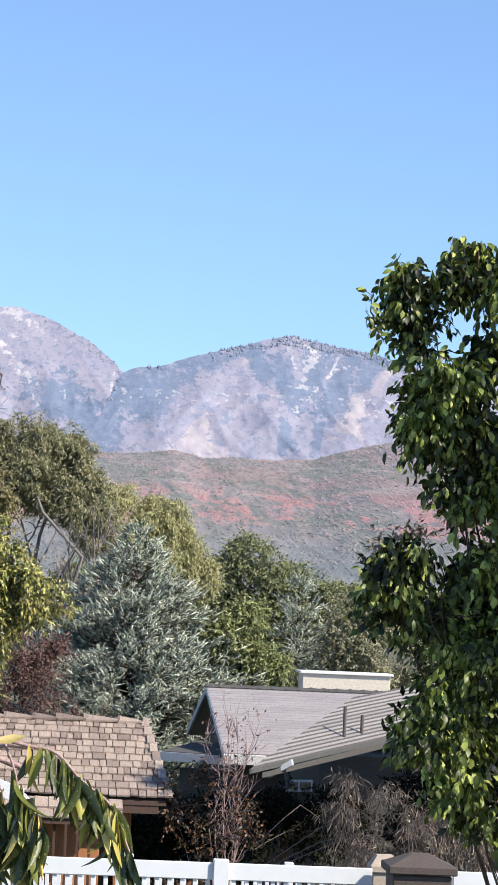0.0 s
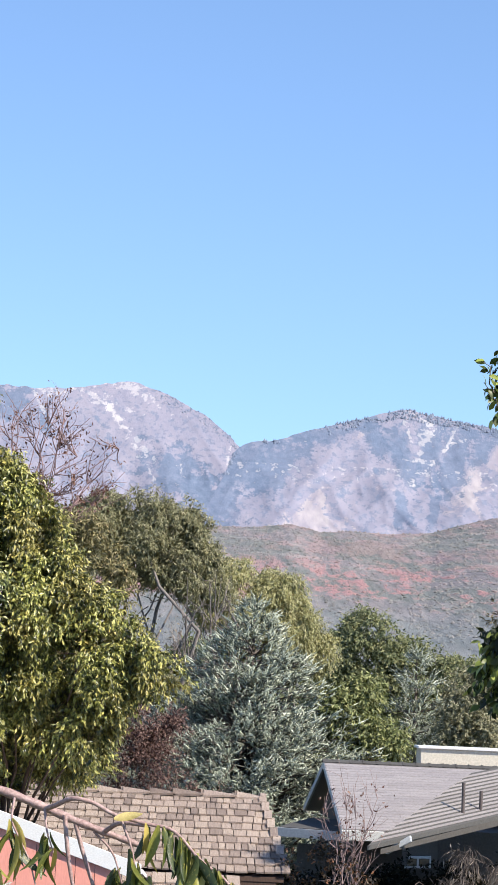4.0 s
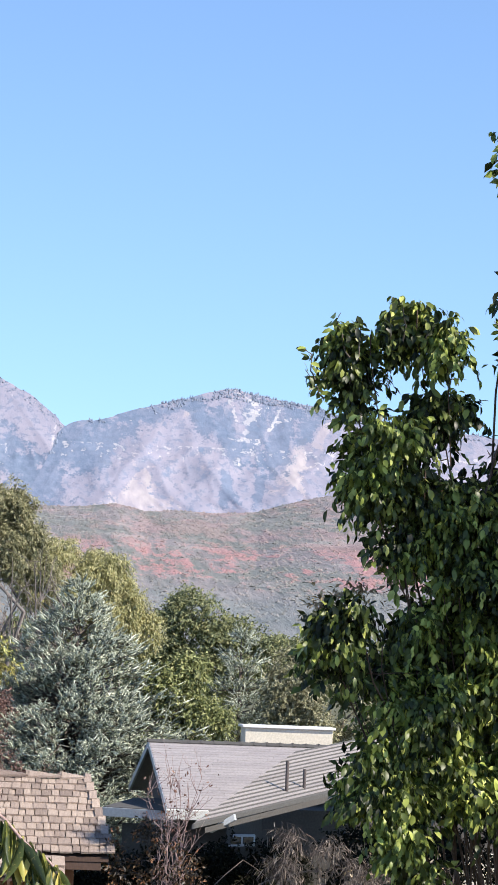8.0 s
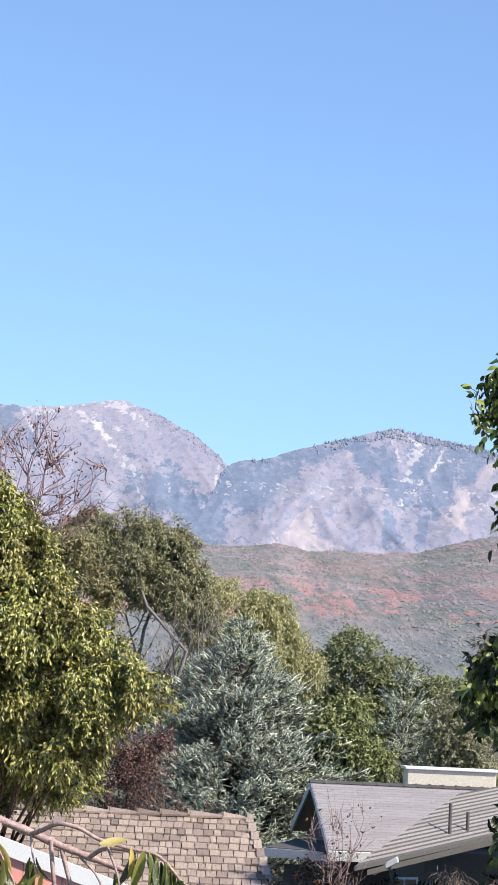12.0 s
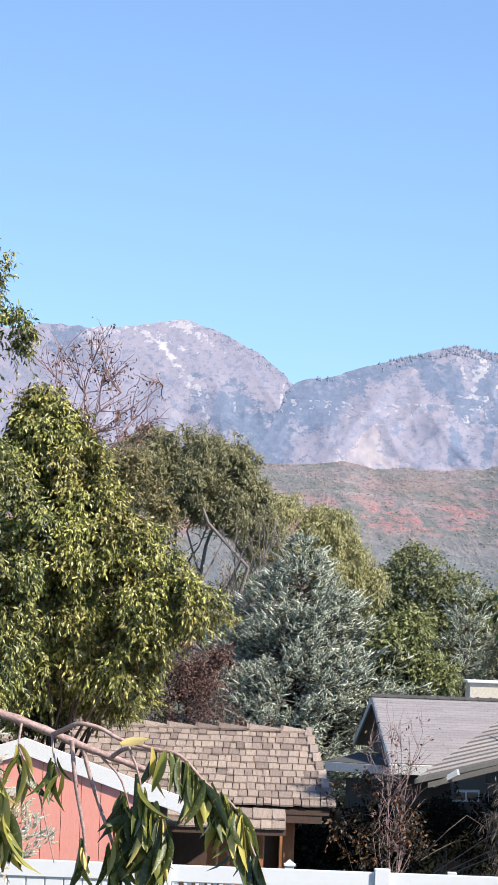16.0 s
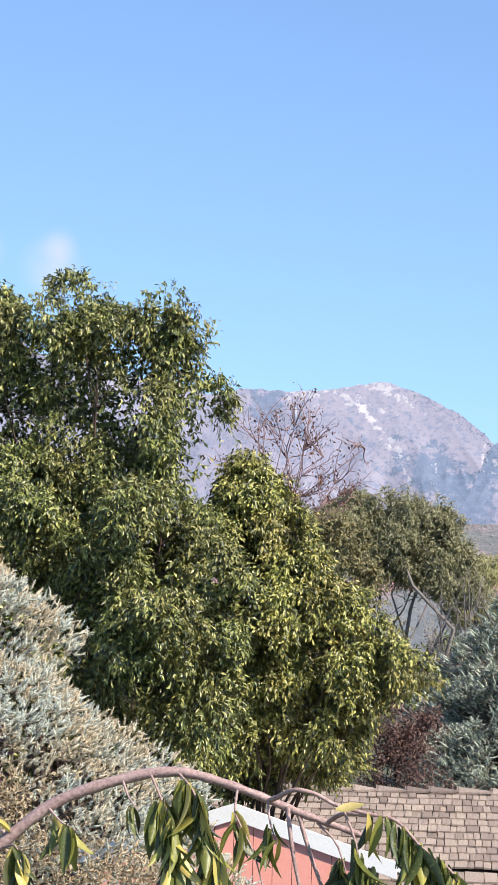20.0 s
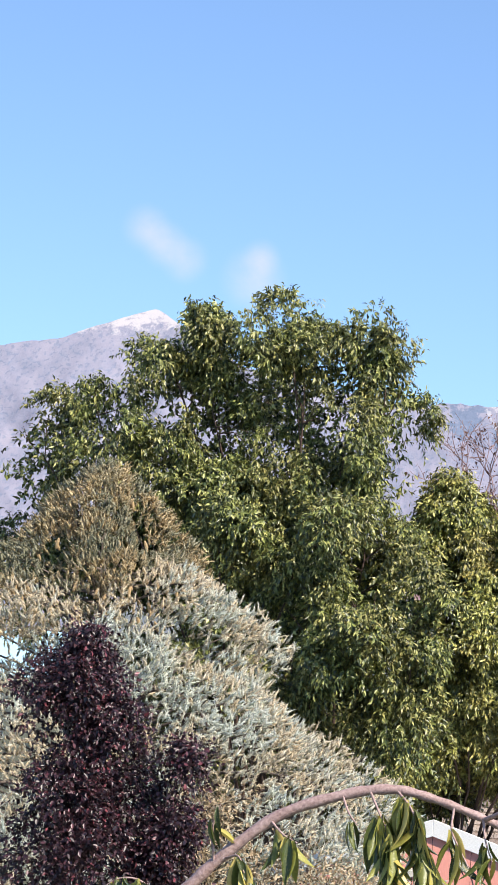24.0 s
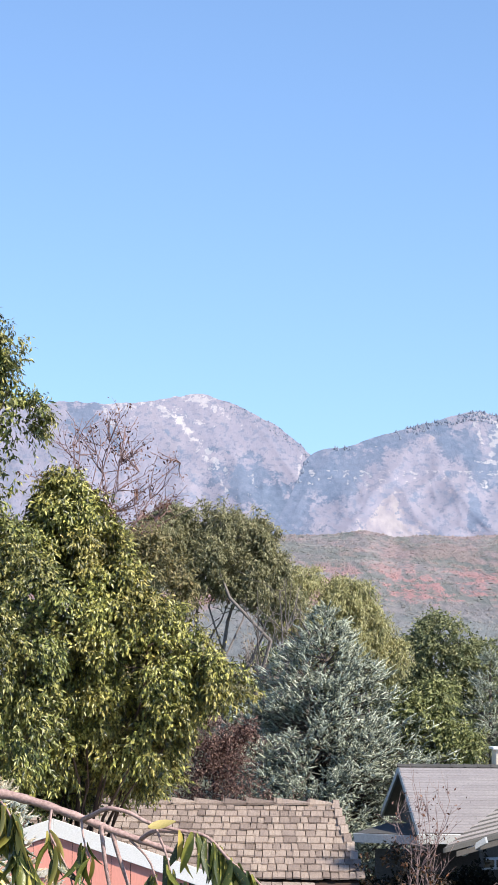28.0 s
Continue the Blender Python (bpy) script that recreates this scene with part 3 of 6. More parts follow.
def foliage(name, lobes, sprigs, leaf, mat, parent, seed, wide=0.35, droop=0.7, per=9, reach=0.2, deep=1.0, gaps=-0.25, gap_scale=3.0, kind=0, label="", inner=0.45, clump=10, hollow=False, loose=0.55, cap=0.5, bits=(0.38, 0.6), twist=0.5):
    """A crown of leaves on short sprays spread through lobes (x, y, z, half width, half height)."""
    r = np.random.RandomState(seed)
    lb = np.array(lobes, float)
    lb[:, 3:] = np.maximum(lb[:, 3:] - 0.2 * reach, 0.6 * lb[:, 3:])
    if clump:  # break each lobe into uneven smaller masses
        sub = []
        for c in lb:
            for _ in range(clump):
                d = unit(r.normal(0, 1, 3)) * (0.35 + 0.4 * r.rand())
                k = r.uniform(*bits)
                sub.append((c[0] + d[0] * c[3], c[1] + d[1] * c[3] * deep, c[2] + d[2] * c[4], c[3] * k, c[4] * k))
        lb = np.array(sub)
    w = (lb[:, 3] * lb[:, 4]) ** 0.9
    pick = r.choice(len(lb), sprigs, p=w / w.sum())
    d = unit(r.normal(0, 1, (sprigs, 3)) + np.array([0, 0, cap]))
    rad = inner + (1.04 - inner) * r.rand(sprigs) ** 0.55
    ext = np.stack([lb[pick, 3], lb[pick, 3] * deep, lb[pick, 4]], 1)
    rad = rad + np.where(r.rand(sprigs) < 0.1, 0.22 * r.rand(sprigs), 0)
    rad = rad * (1 + 0.3 * wobble(d * 3 + pick[:, None] * 1.7, 1.6, seed + 5))
    p = lb[pick, :3] + d * ext * rad[:, None]
    keep = (wobble(p, gap_scale, seed + 1) > gaps - 0.12) & (wobble(p, gap_scale * 2.8, seed + 2) > gaps - 0.02)
    if not hollow:
        keep |= rad < 0.5
    p, d = p[keep], d[keep]
    axis = unit(d * 0.8 + r.normal(0, 0.45, d.shape) + np.array([0, 0, 0.1 - 0.3 * droop]))
    n = len(p)
    s = (np.arange(per) + 0.5) / per
    size = reach * (0.6 + 0.8 * r.rand(n))
    base = p[:, None] + axis[:, None] * (s[None, :, None] * size[:, None, None])
    base[..., 2] -= droop * 0.35 * (s ** 2)[None] * size[:, None]
    q = base.reshape(-1, 3)
    m = len(q)
    way = np.repeat(axis, per, 0) * 0.5 + r.normal(0, loose, (m, 3)) + np.array([0, 0, -droop])
    face = unit(r.normal(0, twist, (m, 3)) + np.repeat(d, per, 0) * 0.8 + np.array([0.35, -0.3, 0.45]))
    ln = leaf * (0.6 + 0.65 * r.rand(m))
    v, f = blades(q, way, face, ln, ln * wide * (0.8 + 0.4 * r.rand(m)), kind)
    ob = mesh_object(name, v, f, mat, parent, label)
    ob["kind"] = "stuff"
    return ob


def grid_sheet(name, nx, ny, place, mat, label, category, smooth=True):
    """A land form: place(u, v) gives arrays of points for u, v in 0..1."""
    u, v = np.meshgrid(np.linspace(0, 1, nx), np.linspace(0, 1, ny))
    P = place(u.ravel(), v.ravel())
    i = (np.arange(ny - 1)[:, None] * nx + np.arange(nx - 1)[None]).ravel()
    ob = mesh_object(name, P, np.stack([i, i + 1, i + nx + 1, i + nx], 1), mat, smooth=smooth)
    return tagged(ob, label, category, kind="structure")


def fractal(x, y, scale, seed, octaves=5, ridged=False):
    """Layered value noise on arrays."""
    r = np.random.RandomState(seed)
    out, amp, tot = np.zeros_like(x), 1.0, 0.0
    for o in range(octaves):
        t = r.rand(64, 64)
        a, b = x * scale + r.rand() * 64, y * scale + r.rand() * 64
        i, j = np.floor(a).astype(int), np.floor(b).astype(int)
        fa, fb = a - i, b - j
        fa, fb = fa * fa * (3 - 2 * fa), fb * fb * (3 - 2 * fb)
        g = lambda di, dj: t[(i + di) % 64, (j + dj) % 64]
        n = (g(0, 0) * (1 - fa) + g(1, 0) * fa) * (1 - fb) + (g(0, 1) * (1 - fa) + g(1, 1) * fa) * fb
        n = 1 - np.abs(2 * n - 1) if ridged else n
        out, tot, amp, scale = out + amp * (n - 0.5), tot + amp, amp * 0.5, scale * 2
    return out / tot

# ---- the land: level yard, a fall to the houses, then the bench, the foothill and the mountains ----
EYE = 4.5


def ground_height(x, y):
    s = np.clip((y - 23) / 20, 0, 1)
    near = 0.65 - 0.85 * s * s * (3 - 2 * s)
    far = np.clip((y - 90) / 1000, 0, 1) * 6
    return near + far + 0.05 * np.sin(x * 0.9 + 1) * np.sin(y * 0.7)


def ground_place(u, v):
    y = np.where(v < 0.6, -30 + v / 0.6 * 110, 80 + ((v - 0.6) / 0.4) ** 3 * 4800)
    x = (u - 0.5) * 2 * (40 + np.maximum(y, 0) * 1.2)
    return np.stack([x, y, ground_height(x, y)], 1)


grid_sheet("ground", 90, 160, ground_place, M_GRASS, "dry autumn lawn and bare soil in the yards", "ground")


def range_place(skyline, far, run, foot, rough, seed, fringe=2.0, gully=170.0, blur=0.9, calm=-99.0):
    """A mountain side: skyline of (bearing, height angle) at distance far, falling over run metres to height foot."""
    az, el = np.array(skyline).T

    def place(u, v):
        b = az[0] + (az[-1] - az[0]) * u
        fine = np.linspace(az[0] - 2, az[-1] + 2, 1600)
        step = fine[1] - fine[0]
        line = np.interp(fine, az, el)
        soft = lambda w: np.convolve(np.pad(line, 400, "edge"), np.exp(-0.5 * (np.arange(-400, 401) * step / w) ** 2) / np.exp(-0.5 * (np.arange(-400, 401) * step / w) ** 2).sum(), "same")[400:-400]
        keen, blunt = np.interp(b, fine, soft(0.05)), np.interp(b, fine, soft(blur))
        k = np.clip(v * 2.2, 0, 1)
        top = EYE + far * np.tan(np.radians(keen * (1 - k) + blunt * k))
        x0 = far * np.tan(np.radians(b))
        tuft = fringe * (fractal(x0, x0 * 0, 1 / 14, seed + 7, 3) + fractal(x0, x0 * 0, 1 / 60, seed + 8, 3)) * np.clip(1 - v * 22, 0, 1)
        k = np.clip(v * 2.5, 0, 1) * np.clip((1 - v) * 3, 0.2, 1)
        k = k * np.clip((b - calm) / 0.8, 0.08, 1)  # smooth flank left of that bearing
        warp = 120 * fractal(x0, v * 700, 1 / 220, seed + 2, 3)
        spur = fractal(x0 + 260 * v + warp, v * 420, 1 / gully, seed, 3, True) + 0.8 * fractal(x0 - 200 * v - warp, v * 260, 1 / (gully * 0.6), seed + 4, 3, True)
        z = foot + (top - foot) * (1 - v) + tuft
        high = EYE + far * math.tan(math.radians(el.max()))
        y = far - run * (high - z) / (high - foot) - rough * k * spur
        x = x0 * y / far
        z = EYE + (z - EYE) * y / far
        return np.stack([x, y, z], 1)
    return place


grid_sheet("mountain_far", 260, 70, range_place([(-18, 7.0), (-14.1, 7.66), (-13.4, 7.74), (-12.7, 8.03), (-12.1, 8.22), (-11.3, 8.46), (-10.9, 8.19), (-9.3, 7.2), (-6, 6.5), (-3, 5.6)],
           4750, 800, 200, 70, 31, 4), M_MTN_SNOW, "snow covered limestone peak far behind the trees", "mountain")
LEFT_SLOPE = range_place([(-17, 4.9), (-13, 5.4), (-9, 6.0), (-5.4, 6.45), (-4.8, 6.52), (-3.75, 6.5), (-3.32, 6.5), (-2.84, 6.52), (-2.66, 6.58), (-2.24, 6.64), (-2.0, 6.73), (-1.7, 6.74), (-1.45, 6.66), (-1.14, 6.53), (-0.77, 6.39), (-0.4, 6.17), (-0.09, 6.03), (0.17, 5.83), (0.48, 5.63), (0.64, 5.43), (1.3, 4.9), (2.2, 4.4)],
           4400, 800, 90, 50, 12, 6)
grid_sheet("mountain_left", 700, 110, LEFT_SLOPE, M_MTN_LEFT, "pale limestone mountain tinted lilac by painted haze, dusted with snow", "mountain")
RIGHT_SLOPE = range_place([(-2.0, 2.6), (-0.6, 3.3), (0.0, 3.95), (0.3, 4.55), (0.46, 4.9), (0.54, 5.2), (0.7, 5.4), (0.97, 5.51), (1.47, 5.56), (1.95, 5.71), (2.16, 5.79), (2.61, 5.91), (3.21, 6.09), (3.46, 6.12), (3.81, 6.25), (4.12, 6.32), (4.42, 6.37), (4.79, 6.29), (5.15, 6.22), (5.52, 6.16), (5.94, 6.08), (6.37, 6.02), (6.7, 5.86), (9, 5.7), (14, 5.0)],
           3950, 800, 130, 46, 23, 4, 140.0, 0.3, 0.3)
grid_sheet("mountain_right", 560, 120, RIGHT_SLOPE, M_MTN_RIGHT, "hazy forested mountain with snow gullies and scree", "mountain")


def hill_place(u, v):
    az, el = np.array([(-12, 2.6), (-3, 3.3), (-0.1, 3.6), (0.8, 3.61), (1.25, 3.64), (1.9, 3.72), (2.59, 3.57), (3.2, 3.62), (4.1, 3.6), (5, 3.67), (5.6, 3.86), (6.02, 3.97), (6.4, 4.06), (7, 4.16), (8.5, 4.4), (14, 4.0)]).T
    b = -12 + 26 * u
    top = EYE + 2300 * np.tan(np.radians(np.interp(b, az, el)))
    y = 2300 - 1400 * v
    x = y * np.tan(np.radians(b))
    z = 4 + (top - 4) * (1 - v) ** 1.15
    k = np.clip(v * 5, 0.12, 1)
    z = z + 16 * k * fractal(x, y * 0.5, 1 / 150, 44, 5)
    return np.stack([x, y, z], 1)


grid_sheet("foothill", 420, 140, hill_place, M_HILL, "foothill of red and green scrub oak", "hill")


def growth(name, place, n, u0, u1, v0, v1, low, high, slim, mat, seed, label, category, want=None):
    """Bushes or conifers, far too many to count, standing on a slope: small uneven caps, four sides each."""
    r = np.random.RandomState(seed)
    u, v = u0 + (u1 - u0) * r.rand(n), v0 + (v1 - v0) * r.rand(n) ** 1.3
    P = place(u, v)
    if want is not None:
        P = P[want(P, r)]
    m = len(P)
    h = (low + (high - low) * r.rand(m) ** 1.5)[:, None]
    w = h * slim * (0.7 + 0.6 * r.rand(m))[:, None]
    turn = r.rand(m) * 6.283
    V = [P + np.concatenate([r.normal(0, 0.12, (m, 2)) * w, h], 1)]
    for i in range(4):
        a = turn + i * math.pi / 2
        V.append(P + np.stack([np.cos(a) * w[:, 0], np.sin(a) * w[:, 0], (-0.15 + 0.3 * r.rand(m)) * h[:, 0]], 1))
    f = np.array([[0, 1, 2], [0, 2, 3], [0, 3, 4], [0, 4, 1]])
    faces = (np.arange(m)[:, None, None] * 5 + f[None]).reshape(-1, 3)
    ob = mesh_object(name, np.stack(V, 1).reshape(-1, 3), faces, mat)
    return tagged(ob, label, category, kind="stuff")


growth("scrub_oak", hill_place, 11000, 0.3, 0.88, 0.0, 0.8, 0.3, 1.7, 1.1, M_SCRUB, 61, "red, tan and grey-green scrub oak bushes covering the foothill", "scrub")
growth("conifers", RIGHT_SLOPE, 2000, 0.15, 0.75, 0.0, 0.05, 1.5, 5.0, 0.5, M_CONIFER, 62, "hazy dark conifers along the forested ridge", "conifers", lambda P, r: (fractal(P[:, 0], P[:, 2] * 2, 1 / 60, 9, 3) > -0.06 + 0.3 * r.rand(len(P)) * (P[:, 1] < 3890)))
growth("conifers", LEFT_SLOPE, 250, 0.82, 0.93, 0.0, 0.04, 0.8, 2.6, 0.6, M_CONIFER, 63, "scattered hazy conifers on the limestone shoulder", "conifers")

# ---- buildings and fences ----
def ground_at(x, y):
    return float(ground_height(np.array([x]), np.array([y]))[0])


def vinyl_fence(y, x0, x1, top, posts, post_w, gap, label, closed=-99.0):
    """A white vinyl fence: boarded below, an open picket band under the top rail."""
    g = ground_at(0, y)
    f = thing("vinyl_fence", ((x0 + x1) / 2, y, g), label, "fence", "garden fences")
    loc = Matrix.Translation(-Vector(f.location))
    runs = [x0, *posts, x1]
    post = part("post", box((post_w, post_w, top + 0.03 - g), 0.004), M_VINYL, f)
    bm = box((post_w + 0.025, post_w + 0.025, 0.025), 0.004)
    bmesh.ops.create_cone(bm, cap_ends=True, segments=4, radius1=post_w * 0.72, radius2=post_w * 0.12, depth=0.035,
                          matrix=Matrix.Translation((0, 0, 0.03)) @ Matrix.Rotation(math.pi / 4, 4, "Z"))
    cap = part("cap", bm, M_VINYL, post)
    cap.location = (0, 0, (top + 0.03 - g) / 2 + 0.012)
    for i, x in enumerate(posts):
        m = loc @ Matrix.Translation((x, y, (top + 0.03 + g) / 2))
        if i == 0:
            post.matrix_local = m
        else:
            q = share(post, "post", m, f)
            share(cap, "cap", cap.matrix_local, q)
    first = {}
    for a, b in zip(runs, runs[1:]):
        a, b = a + post_w / 2 - 0.01, b - post_w / 2 + 0.01
        mid = (a + b) / 2
        full = mid < closed  # boarded right up to the top rail
        for nm, h, th, z in (("top_rail", 0.14, 0.055, top - 0.07), ("middle_rail", 0.09, 0.05, top - 0.5), ("bottom_rail", 0.14, 0.05, g + 0.12)):
            if full and nm == "middle_rail":
                continue
            o = part(nm, box((b - a, th, h), 0.006), M_VINYL, f)
            o.matrix_local = loc @ Matrix.Translation((mid, y, z))
        head = top - (0.1 if full else 0.5)
        n = int((b - a) / 0.15)
        for k in range(n):
            w = (b - a) / n
            key = ("board", round(w, 3), full)
            m = loc @ Matrix.Translation((a + (k + 0.5) * w, y, (head + g + 0.15) / 2))
            if key not in first:
                first[key] = part("board", box((w - 0.008, 0.022, head - g - 0.15), 0.006), M_VINYL, f)
                first[key].matrix_local = m
            else:
                share(first[key], "board", m, f)
        if full:
            back = part("backing", box((b - a, 0.008, head - g - 0.15), 0), M_VINYL, f)
            back.matrix_local = loc @ Matrix.Translation((mid, y + 0.012, (head + g + 0.15) / 2))
            continue
        n = max(1, int((b - a) / gap))
        for k in range(n):
            m = loc @ Matrix.Translation((a + (k + 0.5) * (b - a) / n, y, top - 0.3))
            if "picket" not in first:
                first["picket"] = part("picket", box((0.038, 0.02, 0.34), 0.003), M_VINYL, f)
                first["picket"].matrix_local = m
            else:
                share(first["picket"], "picket", m, f)
    return f


vinyl_fence(22.0, -9.0, 2.55, 2.48, [-7.9, -6.08, -4.25, -2.43, -0.6, 1.22], 0.127, 0.105, "white vinyl privacy fence with an open picket top", -0.7)
vinyl_fence(22.0, 3.13, 9.0, 2.48, [4.95, 6.8], 0.127, 0.105, "white vinyl privacy fence beside a brown stone pillar")
vinyl_fence(24.6, -1.0, 6.0, 2.24, [0.49, 2.01, 3.53], 0.085, 0.105, "low white vinyl fence with slim posts behind the privacy fence")


def stone_pillar(x, y, w, top, stone, label):
    g = ground_at(x, y)
    p = thing("stone_pillar", (x, y, g), label, "pillar")
    h = top - 0.16 - g
    rows = 9
    for k in range(rows):
        b = part("stone", box((w * 0.86 * random.uniform(0.97, 1.0), w * 0.86 * random.uniform(0.97, 1.0), h / rows - 0.012), 0.012), stone, p)
        b.location = (0, 0, (k + 0.5) * h / rows)
    core = part("mortar_core", box((w * 0.8, w * 0.8, h), 0), M_TANSTONE, p)
    core.location = (0, 0, h / 2)
    bm = box((w, w, 0.07), 0.01)
    bmesh.ops.create_cone(bm, cap_ends=True, segments=4, radius1=w * 0.68, radius2=0.1, depth=0.09, matrix=Matrix.Translation((0, 0, 0.075)) @ Matrix.Rotation(math.pi / 4, 4, "Z"))
    c = part("cap", bm, stone, p)
    c.location = (0, 0, h + 0.035)


stone_pillar(2.84, 21.6, 0.57, 2.66, M_STONE, "dark brown stone gate pillar with a pyramid cap")
stone_pillar(2.74, 23.2, 0.27, 2.5, M_TANSTONE, "small tan stone pillar behind the fence")


def red_shed():
    x, y, apex, half, eave = -2.15, 26.0, 3.19, 1.42, 2.72
    g = ground_at(x, y)
    s = thing("garden_shed", (x, y, g), "small red painted garden shed with white rake trim", "shed")
    slope = (apex - eave) / half
    step = 0.19
    n = int(2 * half / step)
    for k in range(n):
        a = -half + 0.06 + k * (2 * half - 0.12) / n
        b = a + (2 * half - 0.12) / n - 0.006
        za, zb = apex - g - 0.05 - slope * abs(a), apex - g - 0.05 - slope * abs(b)
        part("siding_board", prism([(a, 0, 0.05), (b, 0, 0.05), (b, 0, zb), (a, 0, za)], (0, 0.02, 0)), M_RED, s)
    part("wall_back", prism([(-half + 0.05, 0.022, 0.03), (half - 0.05, 0.022, 0.03), (half - 0.05, 0.022, eave - g - 0.06), (0, 0.022, apex - g - 0.07), (-half + 0.05, 0.022, eave - g - 0.06)], (0, 2.4, 0)), M_GABLE, s)
    for sd, nm in ((1, "rake_trim"), (-1, "rake_trim")):
        part(nm, prism([(0, -0.045, apex - g - 0.05), (sd * (half + 0.2), -0.045, eave - g - 0.05 - slope * 0.2), (sd * (half + 0.2), -0.045, eave - g + 0.12 - slope * 0.2), (0, -0.045, apex - g + 0.12)], (0, 0.035, 0), 0.004), M_PAINT, s)
        part("roof", prism([(0, -0.03, apex - g + 0.03), (sd * (half + 0.22), -0.03, eave - g + 0.03 - slope * 0.22), (sd * (half + 0.22), -0.03, eave - g + 0.075 - slope * 0.22), (0, -0.03, apex - g + 0.075)], (0, 2.2, -0.2)), M_PAINT, s)
    v = part("gable_vent", box((0.26, 0.03, 0.09), 0.006), M_CREAM, s)
    v.location = (-0.16, -0.012, apex - g - 0.42)


red_shed()


def shake_shelter():
    """Open timber shelter under a roof of thick hand-split shakes."""
    xr, y0, y1, zr, ze = 0.9, 28.8, 31.0, 3.3, 2.56
    x0 = -5.0
    g = ground_at(-1, 30)
    s = thing("timber_shelter", (-1.5, 30, g), "timber shelter with a weathered cedar shake roof", "shelter")
    o = Vector(s.location)
    sl = (zr - ze) / (y1 - y0)
    part("roof_deck", prism([Vector((x0, y0, ze - 0.06)) - o, Vector((xr + 0.08, y0, ze - 0.06)) - o, Vector((xr - 0.18, y1, zr - 0.06)) - o, Vector((x0, y1, zr - 0.06)) - o], (0, 0, -0.05)), M_DARKWOOD, s)
    part("roof_deck", prism([Vector((x0, y1, zr - 0.06)) - o, Vector((xr - 0.18, y1, zr - 0.06)) - o, Vector((xr + 0.06, y1 + 2.2, ze - 0.06)) - o, Vector((x0, y1 + 2.2, ze - 0.06)) - o], (0, 0, -0.05)), M_DARKWOOD, s)
    fascia = part("fascia", box((xr - x0, 0.04, 0.13), 0.004), M_DARKWOOD, s)
    fascia.location = Vector(((x0 + xr) / 2, y0 + 0.03, ze - 0.14)) - o
    for x in (xr - 0.35, -1.9, -4.4):
        for y in (29.3, 32.4):
            p = part("post", box((0.13, 0.13, ze + 0.1 - g), 0.01), M_CEDAR, s)
            p.location = Vector((x, y, (ze + 0.1 + g) / 2)) - o
    w = part("back_wall", box((xr - x0 - 0.6, 0.08, ze - g), 0.004), M_DARKWOOD, s)
    w.location = Vector(((x0 + xr) / 2, 32.5, (ze + g) / 2)) - o
    for k in range(5):
        b = part("cedar_board", box((0.1, 0.03, 1.5), 0.004), M_CEDAR, s)
        b.location = Vector((-0.2 + 0.13 * k - 0.1, 29.1, ze - 0.95)) - o
    # a lower apron of shakes over the doorway
    part("apron_deck", prism([Vector((-3.6, 28.2, 2.33)) - o, Vector((0.5, 28.2, 2.33)) - o, Vector((0.5, y0 + 0.2, 2.5)) - o, Vector((-3.6, y0 + 0.2, 2.5)) - o], (0, 0, -0.07)), M_DARKWOOD, s)
    rng = random.Random(5)
    masters = {}

    def shake(x, y, z, w, tilt):
        key = w / 0.03
        if key not in masters:
            L = 0.3
            bm = prism([(-key * 0.015, -L / 2, 0), (key * 0.015, -L / 2, 0), (key * 0.015, L / 2, -0.012), (-key * 0.015, L / 2, -0.006)], (0, 0, 0.02))
            masters[key] = part("shake", bm, M_SHAKE, s)
            q = masters[key]
        else:
            q = new("shake", masters[key].data)
            q.parent = s
        q.matrix_local = Matrix.Translation(Vector((x, y, z)) - o) @ pose(0, 0, 0, math.degrees(math.atan(tilt)) + rng.uniform(-1.5, 0.5), rng.uniform(-1.2, 1.2), rng.uniform(-1.3, 1.3))

    rows = 11
    for r in range(rows):
        x = xr + 0.1 - 0.02 * rng.random() - (0.26 * r / rows)
        yy = y0 + 0.12 + r * (y1 - y0 - 0.05) / rows
        while x > -2.7:
            w = rng.choice((0.075, 0.09, 0.105, 0.12, 0.15))
            shake(x - w / 2, yy + rng.uniform(-0.012, 0.012), ze + (yy - y0) * sl - 0.02 + rng.uniform(-0.006, 0.006), w - 0.009, sl - 0.055)
            x -= w
    for r in range(2):
        x = 0.5
        while x > -0.9:
            w = rng.choice((0.12, 0.15, 0.18, 0.21))
            shake(x - w / 2, 28.32 + 0.22 * r, 2.37 + 0.09 * r, w - 0.008, 0.33)
            x -= w
    x = xr - 0.16
    while x > -2.7:
        w = rng.choice((0.3, 0.36, 0.42))
        c = part("ridge_cap", prism([(-w / 2, -0.13, -0.045), (w / 2, -0.13, -0.03), (w / 2, 0, 0.03), (w / 2, 0.13, -0.03), (-w / 2, 0.13, -0.045), (-w / 2, 0, 0.02)], (0, 0, 0.025)), M_SHAKE, s)
        c.location = Vector((x - w / 2, y1, zr - 0.002 + rng.uniform(-0.006, 0.006))) - o
        x -= w * 0.93
    rows = [(xr + 0.1 - 0.029 * k, y0 + 0.1 + k * 0.25) for k in range(9)]
    for x, y in rows:
        shake(x, y, ze + (y - y0) * sl + 0.0, 0.09, sl)


shake_shelter()


